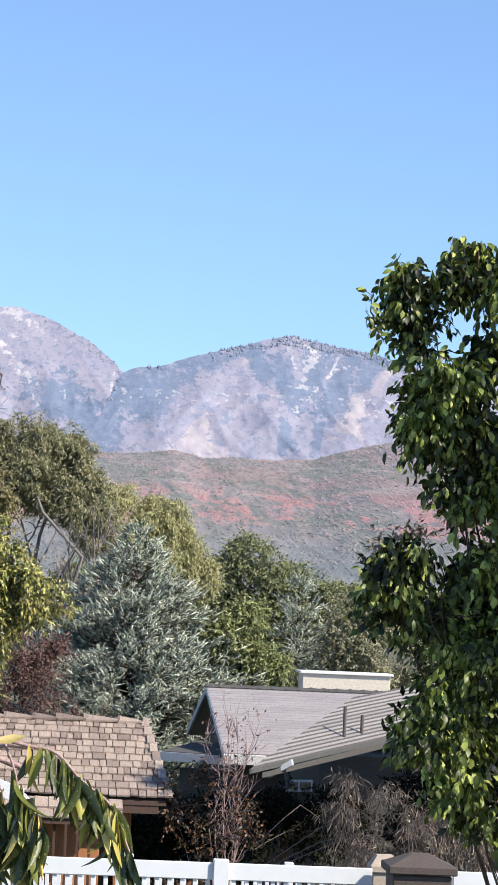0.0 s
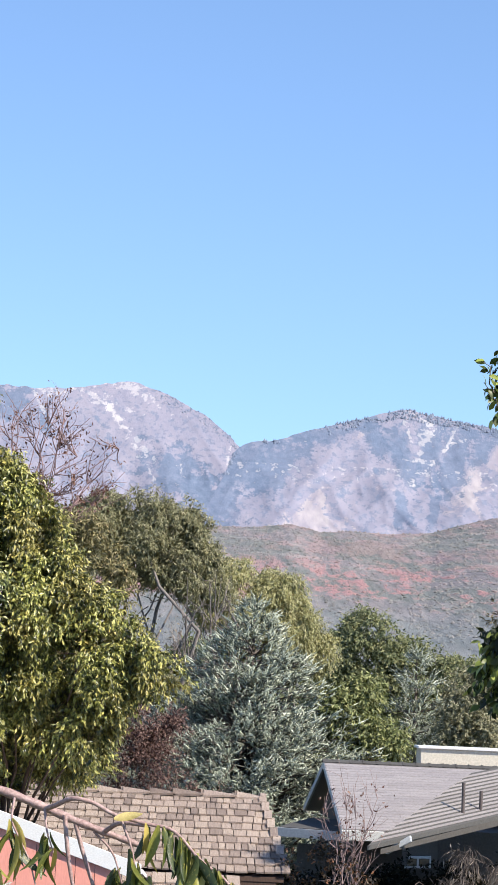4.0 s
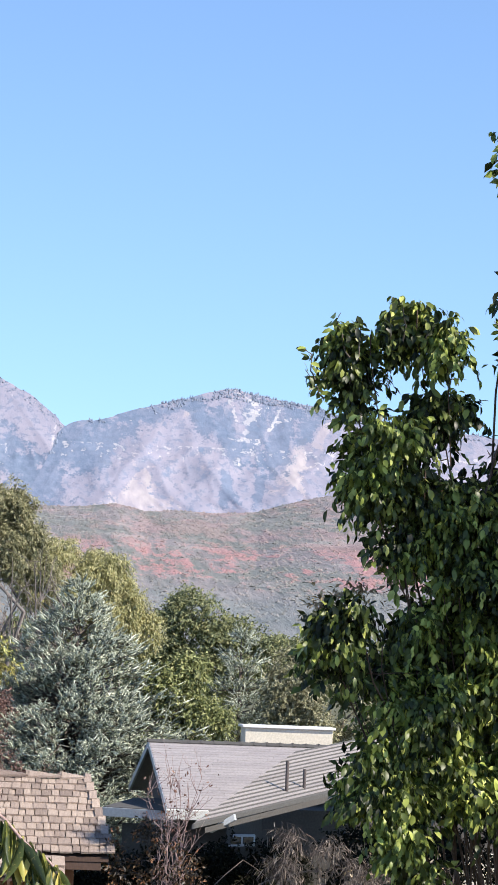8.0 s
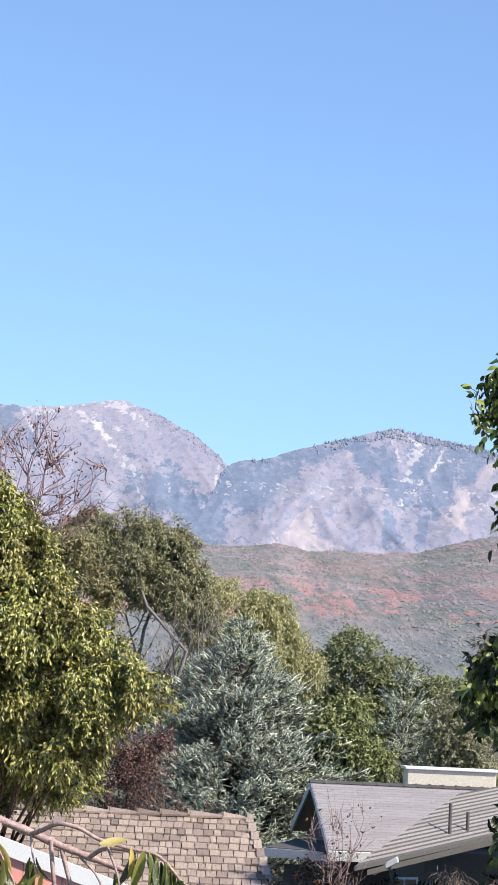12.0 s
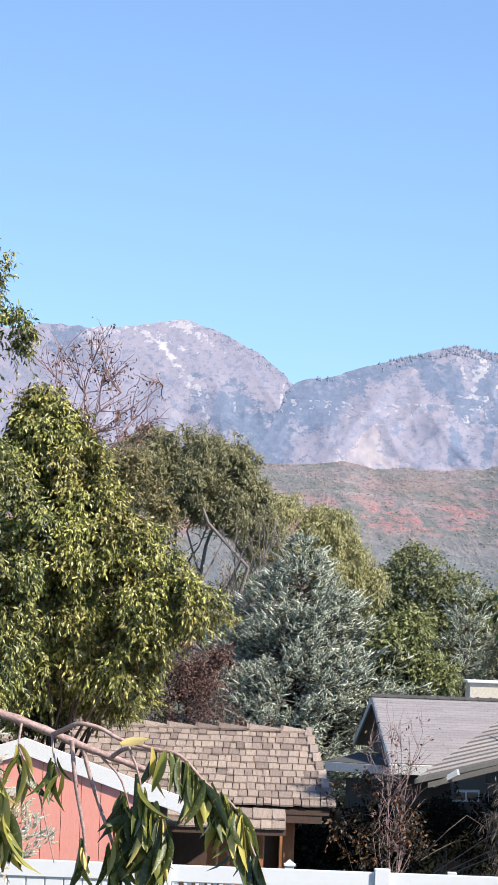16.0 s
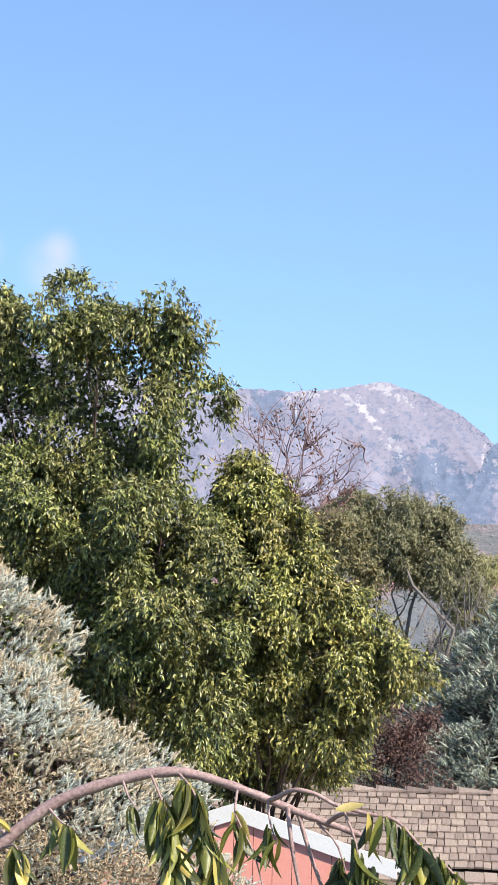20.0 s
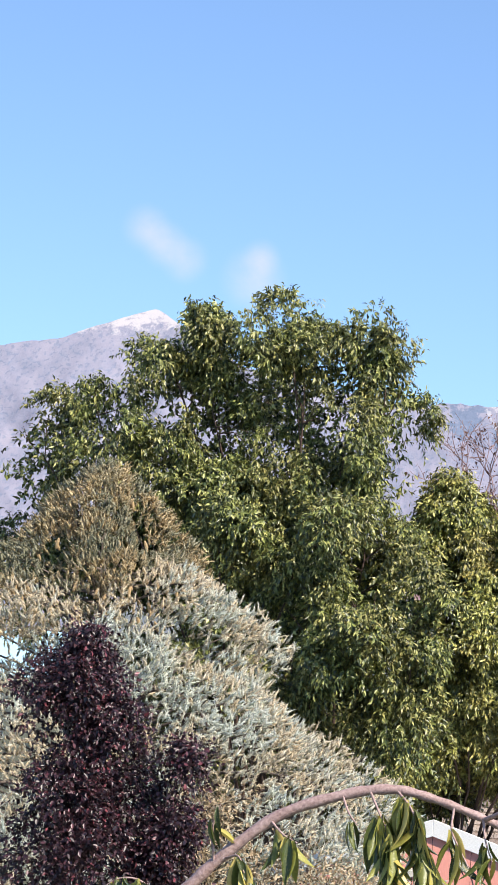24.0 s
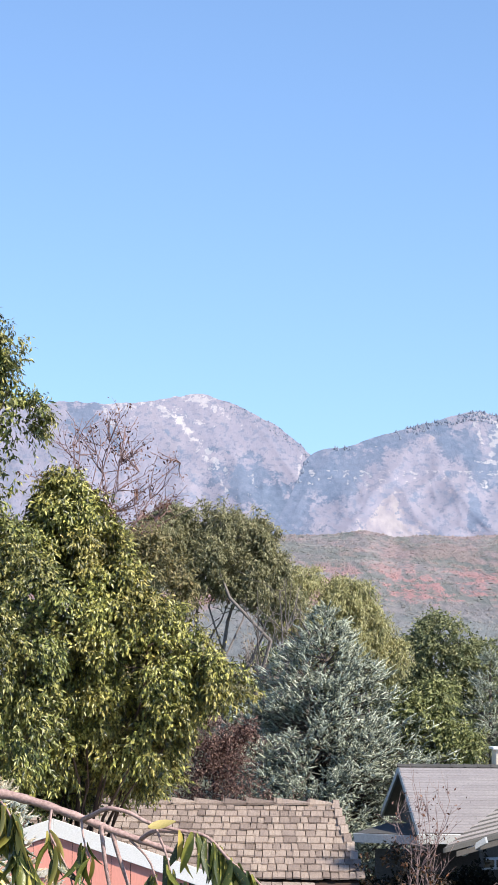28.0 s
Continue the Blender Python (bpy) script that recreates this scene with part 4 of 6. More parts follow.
def grey_house():
    xl, yr, zr, yf, yb, ze, xr = 2.09, 43.4, 3.43, 39.6, 47.2, 2.52, 13.0
    g = ground_at(5, 43)
    h = thing("house", (6, 43, g), "single-storey house with a grey asphalt shingle roof and white fascia", "house")
    o = Vector(h.location)
    P = lambda *c: Vector(c) - o
    left = lambda y: xl + 0.035 * (yr - y)  # the gable end stands a little askew
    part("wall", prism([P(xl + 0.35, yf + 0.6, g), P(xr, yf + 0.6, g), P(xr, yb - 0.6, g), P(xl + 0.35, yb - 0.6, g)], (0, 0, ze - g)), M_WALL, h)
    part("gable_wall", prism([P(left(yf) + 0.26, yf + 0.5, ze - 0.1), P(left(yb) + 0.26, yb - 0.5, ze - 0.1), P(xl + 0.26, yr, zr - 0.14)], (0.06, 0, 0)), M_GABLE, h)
    courses = 26
    rng = random.Random(3)
    for side, ya in ((1, yf), (-1, yb)):
        rise = lambda y: ze - 0.02 + (zr - ze) * (y - ya) / (yr - ya)
        edge = [(left(ya), ya), (3.1, ya), (4.3, 41.6), (xr, 41.6), (xr, yr), (xl, yr)] if side > 0 else [(left(ya), ya), (xr, ya), (xr, yr), (xl, yr)]
        part("roof", prism([P(x, y, rise(y)) for x, y in edge], (0, 0, -0.07)), M_ASPHALT, h)
    for k in range(courses):
        a, b = k / courses, (k + 1.2) / courses
        y, y2 = yf + (yr - yf) * a, yf + (yr - yf) * b
        z, z2 = ze + (zr - ze) * a, ze + (zr - ze) * b
        x = left(y) - rng.random() * 0.3
        most = 3.1 + (y - yf) * 0.6 if y < 41.6 else 9.2  # the wing covers the rest
        while x < most:
            x2 = min(most, x + rng.choice((0.9, 1.0, 1.1)))
            xa = max(x, left(y))
            if xa < x2 - 0.05:
                c = part("shingle", prism([P(xa, y, z), P(x2 - 0.002, y, z), P(x2 - 0.006, y2, z2 - 0.004), P(xa, y2, z2 - 0.004)], (0, 0, -0.008)), M_ASPHALT, h)
            x = x2
    x = xl - 0.02
    while x < 8.6:
        c = part("ridge_cap", prism([P(x, yr - 0.14, zr - 0.03), P(x + 0.25, yr - 0.14, zr - 0.035), P(x + 0.25, yr, zr + 0.02), P(x + 0.25, yr + 0.14, zr - 0.035), P(x, yr + 0.14, zr - 0.03), P(x, yr, zr + 0.03)], (0, 0, 0.02)), M_RIDGE, h)
        x += 0.22
    for a, b in (((yf, ze), (yr, zr)), ((yr, zr), (yb, ze))):
        part("rake_board", prism([P(left(a[0]) - 0.01, a[0], a[1] - 0.12), P(left(b[0]) - 0.01, b[0], b[1] - 0.12), P(left(b[0]) - 0.01, b[0], b[1] - 0.01), P(left(a[0]) - 0.01, a[0], a[1] - 0.01)], (0.035, 0, 0)), M_BLUEGREY, h)
    part("gutter", prism([P(left(yf) - 0.02, yf - 0.08, ze - 0.17), P(2.85, yf - 0.08, ze - 0.17), P(2.85, yf - 0.1, ze - 0.02), P(left(yf) - 0.02, yf - 0.1, ze - 0.02)], (0, 0.1, 0), 0.006), M_PAINT, h)
    # low return roof at the gable's foot
    part("return_roof", prism([P(1.3, 40.8, 2.45), P(2.35, 40.2, 2.45), P(2.35, 43.6, 2.47), P(1.9, 43.6, 2.47)], (0, 0, -0.05)), M_RIDGE, h)
    part("return_fascia", prism([P(1.27, 40.78, 2.3), P(2.4, 40.18, 2.3), P(2.4, 40.18, 2.44), P(1.27, 40.78, 2.44)], (0.02, 0.04, 0), 0.004), M_BLUEGREY, h)
    part("return_wall", prism([P(1.62, 41.2, g), P(2.5, 40.7, g), P(2.5, 40.7, 2.18), P(1.62, 41.2, 2.18)], (0.05, 0.1, 0)), M_WALL, h)
    # front wing: its courses run back to the right, its near corner stands forward
    wx, wy, we = 2.82, 36.9, 2.4
    corner, along, up = Vector((2.27, 34.6, 2.56)), Vector((1.54, 2.23, 0.25)), Vector((1.75, 4.46, 0.84))
    n = 13
    for k in range(n):
        p, q = corner + up * ((k + 0.45) / n), corner + up * ((k + 1.0) / n)
        part("shingle_course", prism([p - o + Vector((0, 0, 0.012)), p + along * 2.6 - o + Vector((0, 0, 0.012)), q + along * 2.6 - o + Vector((0, 0, 0.008)), q - o + Vector((0, 0, 0.008))], (0, 0, -0.007)), M_WINGROOF, h)
    part("wing_deck", prism([corner - o, corner + along * 2.6 - o, corner + along * 2.6 + up * 1.05 - o, corner + up * 1.05 - o], (0, 0, -0.06)), M_RIDGE, h)
    part("wing_gutter", prism([corner + Vector((0.2, 0.3, -0.05)) - o, corner + along * 2.6 + Vector((0, -0.03, -0.03)) - o, corner + along * 2.6 + Vector((0, -0.03, -0.13)) - o, corner + Vector((0.2, 0.3, -0.12)) - o], (0.03, 0.05, 0)), M_WALL, h)
    part("wing_fascia", prism([P(2.52, 35.3, 2.455), P(2.88, 35.3, 2.68), P(2.9, 35.3, 2.6), P(2.58, 35.3, 2.42)], (0.03, 0.05, 0), 0.004), M_BLUEGREY, h)
    # recess wall in the darkened board colour, for the shade under the wing
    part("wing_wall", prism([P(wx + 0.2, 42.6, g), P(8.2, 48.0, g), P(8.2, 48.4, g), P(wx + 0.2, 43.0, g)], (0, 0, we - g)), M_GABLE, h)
    part("header_wall", prism([P(3.1, 39.1, 2.02), P(3.62, 39.95, 2.02), P(3.62, 39.95, 2.5), P(3.1, 39.1, 2.5)], (0.1, 0.16, 0)), M_WALL, h)
    part("garage_wall", prism([P(6.5, 39.95, g), P(9.6, 39.95, g), P(9.6, 39.95, 1.95), P(6.5, 39.95, 1.95)], (0, 0.2, 0), 0.006), M_CREAM, h, "cream stucco garage wall in the sun")
    for x, y in ((3.15, 39.2), (5.0, 42.2)):
        post = part("porch_post", box((0.12, 0.12, 2.0 - g), 0.008), M_DARKWOOD, h)
        post.location = P(x, y + 0.12, (2.0 + g) / 2)
    for wxx in (3.34,):
        win = part("window", box((0.5, 0.06, 0.18), 0.008), M_BLUEGREY, h, "grey framed window")
        win.matrix_local = Matrix.Translation(P(wxx, 39.36, 2.08)) @ Matrix.Rotation(math.radians(30), 4, "Z")
        for sx in (-0.115, 0.115):
            pane = part("pane", box((0.19, 0.02, 0.11), 0.003), M_GLASS, win)
            pane.location = (sx, -0.03, 0)
    for x, y, top in ((3.785, 37.2, 3.36), (4.08, 37.6, 3.24)):
        bm = bmesh.new()
        bmesh.ops.create_cone(bm, cap_ends=True, segments=12, radius1=0.025, radius2=0.025, depth=top - 2.7)
        v = part("vent_pipe", bm, M_IRON, h, "rusty iron vent pipe")
        v.location = P(x, y, (top + 2.7) / 2)
    chim = part("chimney", prism([P(3.97, 46.6, 2.6), P(5.55, 46.6, 2.6), P(5.55, 47.5, 2.6), P(3.97, 47.5, 2.6)], (0, 0, 1.04), 0.01), M_CREAM, h, "broad cream stucco chimney")
    part("chimney_cap", prism([P(3.92, 46.55, 3.64), P(5.6, 46.55, 3.64), P(5.6, 47.55, 3.64), P(3.92, 47.55, 3.64)], (0, 0, 0.045), 0.008), M_PAINT, chim)


grey_house()

# ---- trees and shrubs ----
def tree(name, label, base, trunk_r, lobes, sprigs, leaf, mat, seed, category="tree", bark=None, twigs=14, fill=0, fill_size=0.7, bend=0.08, limb=1.0, **kw):
    g = ground_at(base[0], base[1])
    t = thing(name, (base[0], base[1], g), label, category)
    o = np.array([base[0], base[1], g])
    rng = np.random.RandomState(seed)
    lb = [(a - o[0], b - o[1], c - o[2], d, e) for a, b, c, d, e in lobes]
    low = min(l[2] for l in lb)
    fork = Vector((0, 0, max(0.4, low * 0.55)))
    runs = [([(0, 0, -0.1), (0.03, 0, fork.z * 0.5), fork], [trunk_r * 1.25, trunk_r, trunk_r * 0.9])]
    for l in lb:
        tip = Vector(l[:3])
        mid = fork.lerp(tip, 0.5) + Vector(rng.normal(0, bend * tip.length, 3)) * 0.5 + Vector((0, 0, 0.06 * tip.length))
        k = limb * trunk_r * (0.09 + 0.1 * rng.rand())
        way = [fork.lerp(mid, u * 2) if u < 0.5 else mid.lerp(tip, u * 2 - 1) for u in np.linspace(0, 1, 8)]
        way = [q + Vector(rng.normal(0, bend * 0.22 * tip.length, 3)) * math.sin(math.pi * i / 7) * 0.6 for i, q in enumerate(way)]
        runs.append(([*way, tip + Vector((0, 0, l[4] * 0.6))], [*np.linspace(k * 1.4, k * 0.4, 8), 0.003]))
        for _ in range(max(1, twigs // 4)):
            d = Vector(unit(rng.normal(0, 1, 3)))
            e = tip + Vector((d.x * l[3], d.y * l[3], abs(d.z) * l[4])) * 0.9
            runs.append((wander(rng, tip.lerp(mid, 0.3 * rng.rand()), e - tip, (e - tip).length, 3, 0.25), [k * 0.4, k * 0.3, k * 0.2, k * 0.1]))
    limbs("trunk", runs, bark or M_BARK, t)
    foliage("crown", lb, sprigs, leaf, mat, t, seed, **kw)
    if fill:  # the shaded leaves deeper in
        foliage("inner_crown", [(a, b + 0.8 * d, c - 0.1 * e, d * fill_size, e * fill_size) for a, b, c, d, e in lb], fill, leaf * 1.1, mat, t, seed + 1, wide=0.5, droop=0.5, per=7, reach=kw["reach"], gaps=-0.6)
    return t


BIG = [(-3.81, 26, 8.06, 0.48, 0.45), (-3.11, 26, 7.94, 0.42, 0.42), (-2.82, 26, 7.37, 0.42, 0.42), (-3.65, 26, 7.29, 0.57, 0.51), (-3.22, 26, 6.72, 0.62, 0.48),
       (-4.69, 26, 8.16, 0.25, 0.34), (-5.02, 26, 7.74, 0.42, 0.31), (-4.59, 26, 7.32, 0.45, 0.45), (-5.83, 26, 7.39, 0.51, 0.31), (-6.33, 26, 6.79, 0.45, 0.51),
       (-5.45, 26, 6.94, 0.57, 0.4), (-4.67, 26, 6.56, 0.62, 0.42), (-3.95, 26, 6.24, 0.57, 0.45), (-2.96, 26, 5.88, 0.65, 0.62)]
BIG_LOW = [(-3.83, 27, 5.6, 0.62, 0.62), (-3.15, 26, 4.96, 0.62, 0.51), (-3.53, 26.5, 4.49, 0.45, 0.4), (-4.41, 28, 5.63, 0.68, 0.62), (-5.4, 27.5, 5.8, 0.8, 0.7), (-6.4, 27, 5.6, 0.8, 0.8), (-5.2, 27.5, 4.6, 0.9, 0.7),
           (-3.6, 27.5, 3.4, 0.6, 0.5), (-4.3, 27.5, 3.2, 0.6, 0.5), (-3.0, 27.4, 3.0, 0.6, 0.5), (-4.6, 26.6, 5.3, 0.55, 0.5), (-4.9, 26.6, 4.7, 0.55, 0.5), (-4.0, 26.6, 4.5, 0.5, 0.45), (-3.4, 26.6, 6.3, 0.6, 0.6), (-2.9, 26.6, 5.3, 0.55, 0.55), (-4.6, 26.8, 6.1, 0.6, 0.55), (-5.0, 27, 6.5, 0.6, 0.5), (-3.9, 26.8, 6.8, 0.5, 0.5), (-3.6, 26.8, 5.1, 0.6, 0.6), (-4.2, 27, 5.0, 0.6, 0.6), (-2.5, 26.6, 4.7, 0.55, 0.55), (-2.4, 26.8, 5.4, 0.5, 0.6), (-4.2, 27.4, 7.6, 0.4, 0.5), (-5.6, 27.6, 6.3, 0.6, 0.6),
           (-2.7, 27, 4.18, 0.7, 0.53), (-3.22, 27, 3.86, 0.59, 0.47), (-3.7, 27, 4.13, 0.53, 0.53), (-2.84, 27, 3.42, 0.7, 0.35), (-4.4, 27.3, 3.9, 0.7, 0.6)]
BIG_LOW = [(0.925 * a, 0.925 * b, 4.5 + 0.925 * (c - 4.5), 0.78 * d, 0.76 * e) if -5.1 < a < -2.3 and 4.1 < c < 6.4 else (a, b, c, d, e) for a, b, c, d, e in BIG_LOW]
BIG_LOW += [(-3.6, 28, 5.4, 0.7, 0.6), (-4.4, 28, 5.0, 0.7, 0.6), (-3.2, 28, 4.6, 0.7, 0.6), (-4.2, 28, 4.2, 0.7, 0.6), (-2.8, 28, 5.4, 0.6, 0.6), (-4.9, 28, 5.6, 0.7, 0.6), (-5.1, 28, 4.2, 0.7, 0.6), (-4.9, 28, 3.5, 0.7, 0.6), (-3.9, 28, 6.2, 0.6, 0.6), (-4.0, 28, 3.7, 0.7, 0.6)]
RIGHT = [(-2.0, 25.5, 6.39, 0.33, 0.33), (-2.12, 25.5, 5.88, 0.58, 0.53), (-1.76, 25.5, 5.12, 0.78, 0.61), (-1.84, 25.8, 4.34, 0.83, 0.61), (-2.26, 25.8, 3.94, 0.61, 0.39),
         (-2.06, 25.5, 6.3, 0.33, 0.44), (-1.68, 25.5, 5.54, 0.5, 0.44), (-1.21, 25.5, 5.07, 0.5, 0.5), (-0.85, 25.5, 4.65, 0.53, 0.44), (-1.44, 25.8, 4.28, 0.72, 0.55), (-1.04, 25.8, 4.03, 0.33, 0.33),
         (-2.14, 27, 3.51, 0.59, 0.29), (-2.19, 27, 3.65, 0.7, 0.35), (-1.37, 26.6, 3.75, 0.59, 0.29)]
BIG = [(a, b, c, 1.26 * d, 1.26 * e) for a, b, c, d, e in BIG]
RIGHT = [(1.06 * a, 1.06 * b, 4.5 + 1.06 * (c - 4.5), 1.12 * d, 1.09 * e) for a, b, c, d, e in RIGHT]
tree("almond_tree", "tall green almond tree with drooping narrow leaves", (-4.1, 27.2), 0.13, BIG + BIG_LOW, 104000, 0.061, M_BIG, 11, bark=M_DARKWOOD, wide=0.36, droop=0.75, per=8, reach=0.13, loose=0.42, gaps=-0.02, gap_scale=3.6, clump=9, fill=12000, fill_size=0.85, cap=0.55, bits=(0.34, 0.56), hollow=True, inner=0.6)
tree("almond_tree", "broad yellow-green almond tree beside the shed roof", (-2.1, 28.62), 0.11, RIGHT, 60000, 0.058, M_BIGY, 12, bark=M_DARKWOOD, wide=0.36, droop=0.75, per=8, reach=0.13, loose=0.42, gaps=0.03, gap_scale=3.6, clump=9, fill=4800, cap=0.45, bits=(0.34, 0.56), hollow=True, inner=0.6)

PEAR = [(1.31, 10.5, 5.86, 0.17, 0.15), (1.5, 10.5, 5.98, 0.14, 0.14), (1.63, 10.5, 5.89, 0.1, 0.11), (1.23, 10.5, 5.69, 0.11, 0.14), (1.38, 10.5, 5.51, 0.21, 0.18), (1.63, 10.6, 5.61, 0.14, 0.14), (1.33, 10.5, 5.32, 0.14, 0.09), (1.57, 10.6, 5.28, 0.25, 0.21), (1.76, 10.7, 5.06, 0.27, 0.27), (1.48, 10.6, 5.05, 0.16, 0.14), (1.93, 10.5, 6.73, 0.1, 0.16), (2.03, 10.5, 6.49, 0.1, 0.14), (2.03, 10.5, 6.16, 0.16, 0.14), (2.08, 10.6, 5.88, 0.21, 0.21), (2.04, 10.7, 5.42, 0.25, 0.27)]
PEAR_LOW = [(2.1, 10.7, 4.95, 0.25, 0.27), (1.19, 10.4, 4.64, 0.14, 0.14), (1.4, 10.5, 4.58, 0.25, 0.16), (1.68, 10.7, 4.71, 0.25, 0.21), (1.6, 10.6, 4.36, 0.3, 0.23), (1.97, 10.7, 4.37, 0.27, 0.27), (1.42, 10.5, 4.12, 0.23, 0.16), (1.75, 10.6, 4.09, 0.25, 0.16), (2.1, 10.6, 4.03, 0.16, 0.21), (1.52, 10.5, 3.89, 0.14, 0.09), (1.6, 10.6, 3.76, 0.14, 0.1), (2.4, 10.8, 6.32, 0.25, 0.3), (2.5, 10.9, 5.62, 0.35, 0.4), (2.56, 10.9, 4.81, 0.4, 0.4), (2.46, 10.8, 4.11, 0.35, 0.3)]
PEAR_FULL = [(2.24, 10.5, 7.25, 0.1, 0.2), (3.1, 10.6, 5.2, 0.7, 0.7), (3.2, 10.6, 6.4, 0.7, 0.7), (3.1, 10.7, 7.5, 0.55, 0.6), (3.1, 10.2, 4.2, 0.7, 0.6), (1.7, 10.9, 5.25, 0.25, 0.2), (1.9, 10.9, 4.6, 0.35, 0.5), (1.27, 10.3, 4.78, 0.14, 0.1), (1.16, 10.35, 4.72, 0.1, 0.1)]
pear = tree("pear_tree", "dense pear tree with glossy leaves, shade and sunlit clusters in their colour", (2.1, 11.2), 0.05, PEAR + PEAR_LOW + PEAR_FULL, 27000, 0.046, M_PEAR, 21, bark=M_DARKWOOD, twist=0.95, wide=0.5, droop=1.2, per=8, reach=0.1, kind=1, gap_scale=7.5, gaps=-0.1, inner=0.55, clump=8, fill=8000, fill_size=0.75, cap=0.9, bits=(0.32, 0.54), loose=0.42, hollow=True, bend=0.05, limb=0.8)

WILLOW = [(-0.85, 55.7, 8.2, 0.7, 0.5), (-1.54, 55.7, 8.05, 0.8, 0.6), (-2.3, 55.7, 8.0, 0.7, 0.6), (-0.5, 55.7, 7.6, 0.5, 0.65), (-1.25, 55.7, 7.4, 0.8, 0.65), (-2.1, 55.7, 7.2, 0.7, 0.6), (-0.25, 55.7, 6.95, 0.55, 0.5), (-2.9, 55.9, 7.3, 0.6, 0.6), (-0.3, 55.7, 8.0, 0.35, 0.35), (0.05, 55.7, 7.2, 0.35, 0.4), (-0.9, 55.7, 6.8, 0.5, 0.4), (-2.9, 55.9, 6.4, 0.6, 0.6), (-2.2, 55.9, 6.4, 0.5, 0.4), (0.35, 55.8, 6.6, 0.35, 0.35), (-2.6, 55.9, 5.6, 0.6, 0.5), (-1.9, 56, 5.5, 0.45, 0.4), (-1.4, 56.2, 4.4, 0.7, 0.5), (-0.4, 56.2, 4.2, 0.7, 0.5)]
WILLOW2 = [(1.61, 58.0, 6.81, 0.75, 0.5), (1.13, 58.0, 6.4, 0.88, 0.57), (2.15, 58.0, 6.08, 0.5, 0.63), (0.58, 58.0, 7.12, 0.5, 0.38), (1.79, 58.0, 5.8, 0.75, 0.63), (0.24, 58.0, 6.36, 0.5, 0.5), (2.6, 58.2, 5.4, 0.4, 0.5), (1.0, 58.2, 5.7, 0.6, 0.5)]
tree("willow_tree", "olive green willow with bare grey limbs", (-0.4, 56.5), 0.2, [(a, b, c, 1.15 * d, 1.15 * e) for a, b, c, d, e in WILLOW], 44000, 0.085, M_WILLOW, 31, bark=M_GREYLIMB, limb=1.3, wide=0.28, droop=0.7, per=8, reach=0.2, gaps=-0.06, gap_scale=3.2, clump=11, twigs=30, bend=0.24, cap=0.25, bits=(0.25, 0.5))
tree("willow_tree", "yellowing willow with hanging leaves", (1.3, 58.8), 0.16, [(a, b, c, 1.1 * d, 1.1 * e) for a, b, c, d, e in WILLOW2], 22000, 0.09, M_WILLOWY, 32, bark=M_GREYLIMB, limb=1.2, wide=0.25, droop=1.0, per=8, reach=0.24, gaps=-0.06, gap_scale=3.2, clump=10, twigs=24, bend=0.2, cap=0.3, bits=(0.28, 0.52))
FAR = [(4.32, 68.2, 6.03, 1.03, 0.67), (5.23, 68.2, 5.47, 0.89, 0.74), (3.76, 68.2, 4.97, 0.89, 0.89), (4.68, 68.2, 4.41, 1.33, 0.89), (6.14, 68.2, 5.2, 0.74, 0.59), (7.05, 68.2, 4.5, 0.74, 1.03), (4.41, 68.2, 3.52, 0.89, 0.59), (3.3, 68.2, 5.2, 0.8, 0.7), (2.9, 68, 4.4, 0.8, 0.8), (5.8, 68.2, 4.6, 1.0, 0.9), (7.9, 68.4, 4.6, 0.8, 0.7)]
tree("broadleaf_tree", "dull green broadleaf tree behind the house", (4.7, 69), 0.2, FAR, 19000, 0.1, M_FAR, 41, wide=0.45, droop=0.45, per=8, reach=0.26, gaps=-0.1, gap_scale=1.8, clump=9)


def fingers(P, D, L, width, r, needles, thin):
    """Needled shoots as arrays: a tapered four-sided stem of tufts, with needles set round it and leaning forward."""
    n = len(P)
    D = unit(D)
    side = unit(np.cross(D, r.normal(0, 1, (n, 3))))
    up = np.cross(side, D)
    L, W = L[:, None], width[:, None]
    core = [P]
    for i in range(4):
        w = i * math.pi / 2
        core.append(P + D * L * 0.35 + (side * math.cos(w) + up * math.sin(w)) * W * 0.38)
    core.append(P + D * L)
    v, f = [np.stack(core, 1)], [np.array([[0, 1, 2], [0, 2, 3], [0, 3, 4], [0, 4, 1], [5, 2, 1], [5, 3, 2], [5, 4, 3], [5, 1, 4]])]
    k = 6
    for i in range(needles):
        w = i * 2.4
        out = side * math.cos(w) + up * math.sin(w)
        s = i / needles
        foot = P + D * L * s
        tip = foot + D * W * 0.75 + out * W * (1.0 - 0.55 * s) * (0.8 + 0.4 * r.rand(n))[:, None]
        flat = (up * math.cos(w) - side * math.sin(w)) * W * thin
        v.append(np.stack([foot - flat, foot + flat, tip], 1))
        f.append(np.array([[k, k + 1, k + 2]]))
        k += 3
    faces = (np.arange(n)[:, None, None] * k + np.concatenate(f)[None]).reshape(-1, 3)
    return np.concatenate(v, 1).reshape(-1, 3), faces


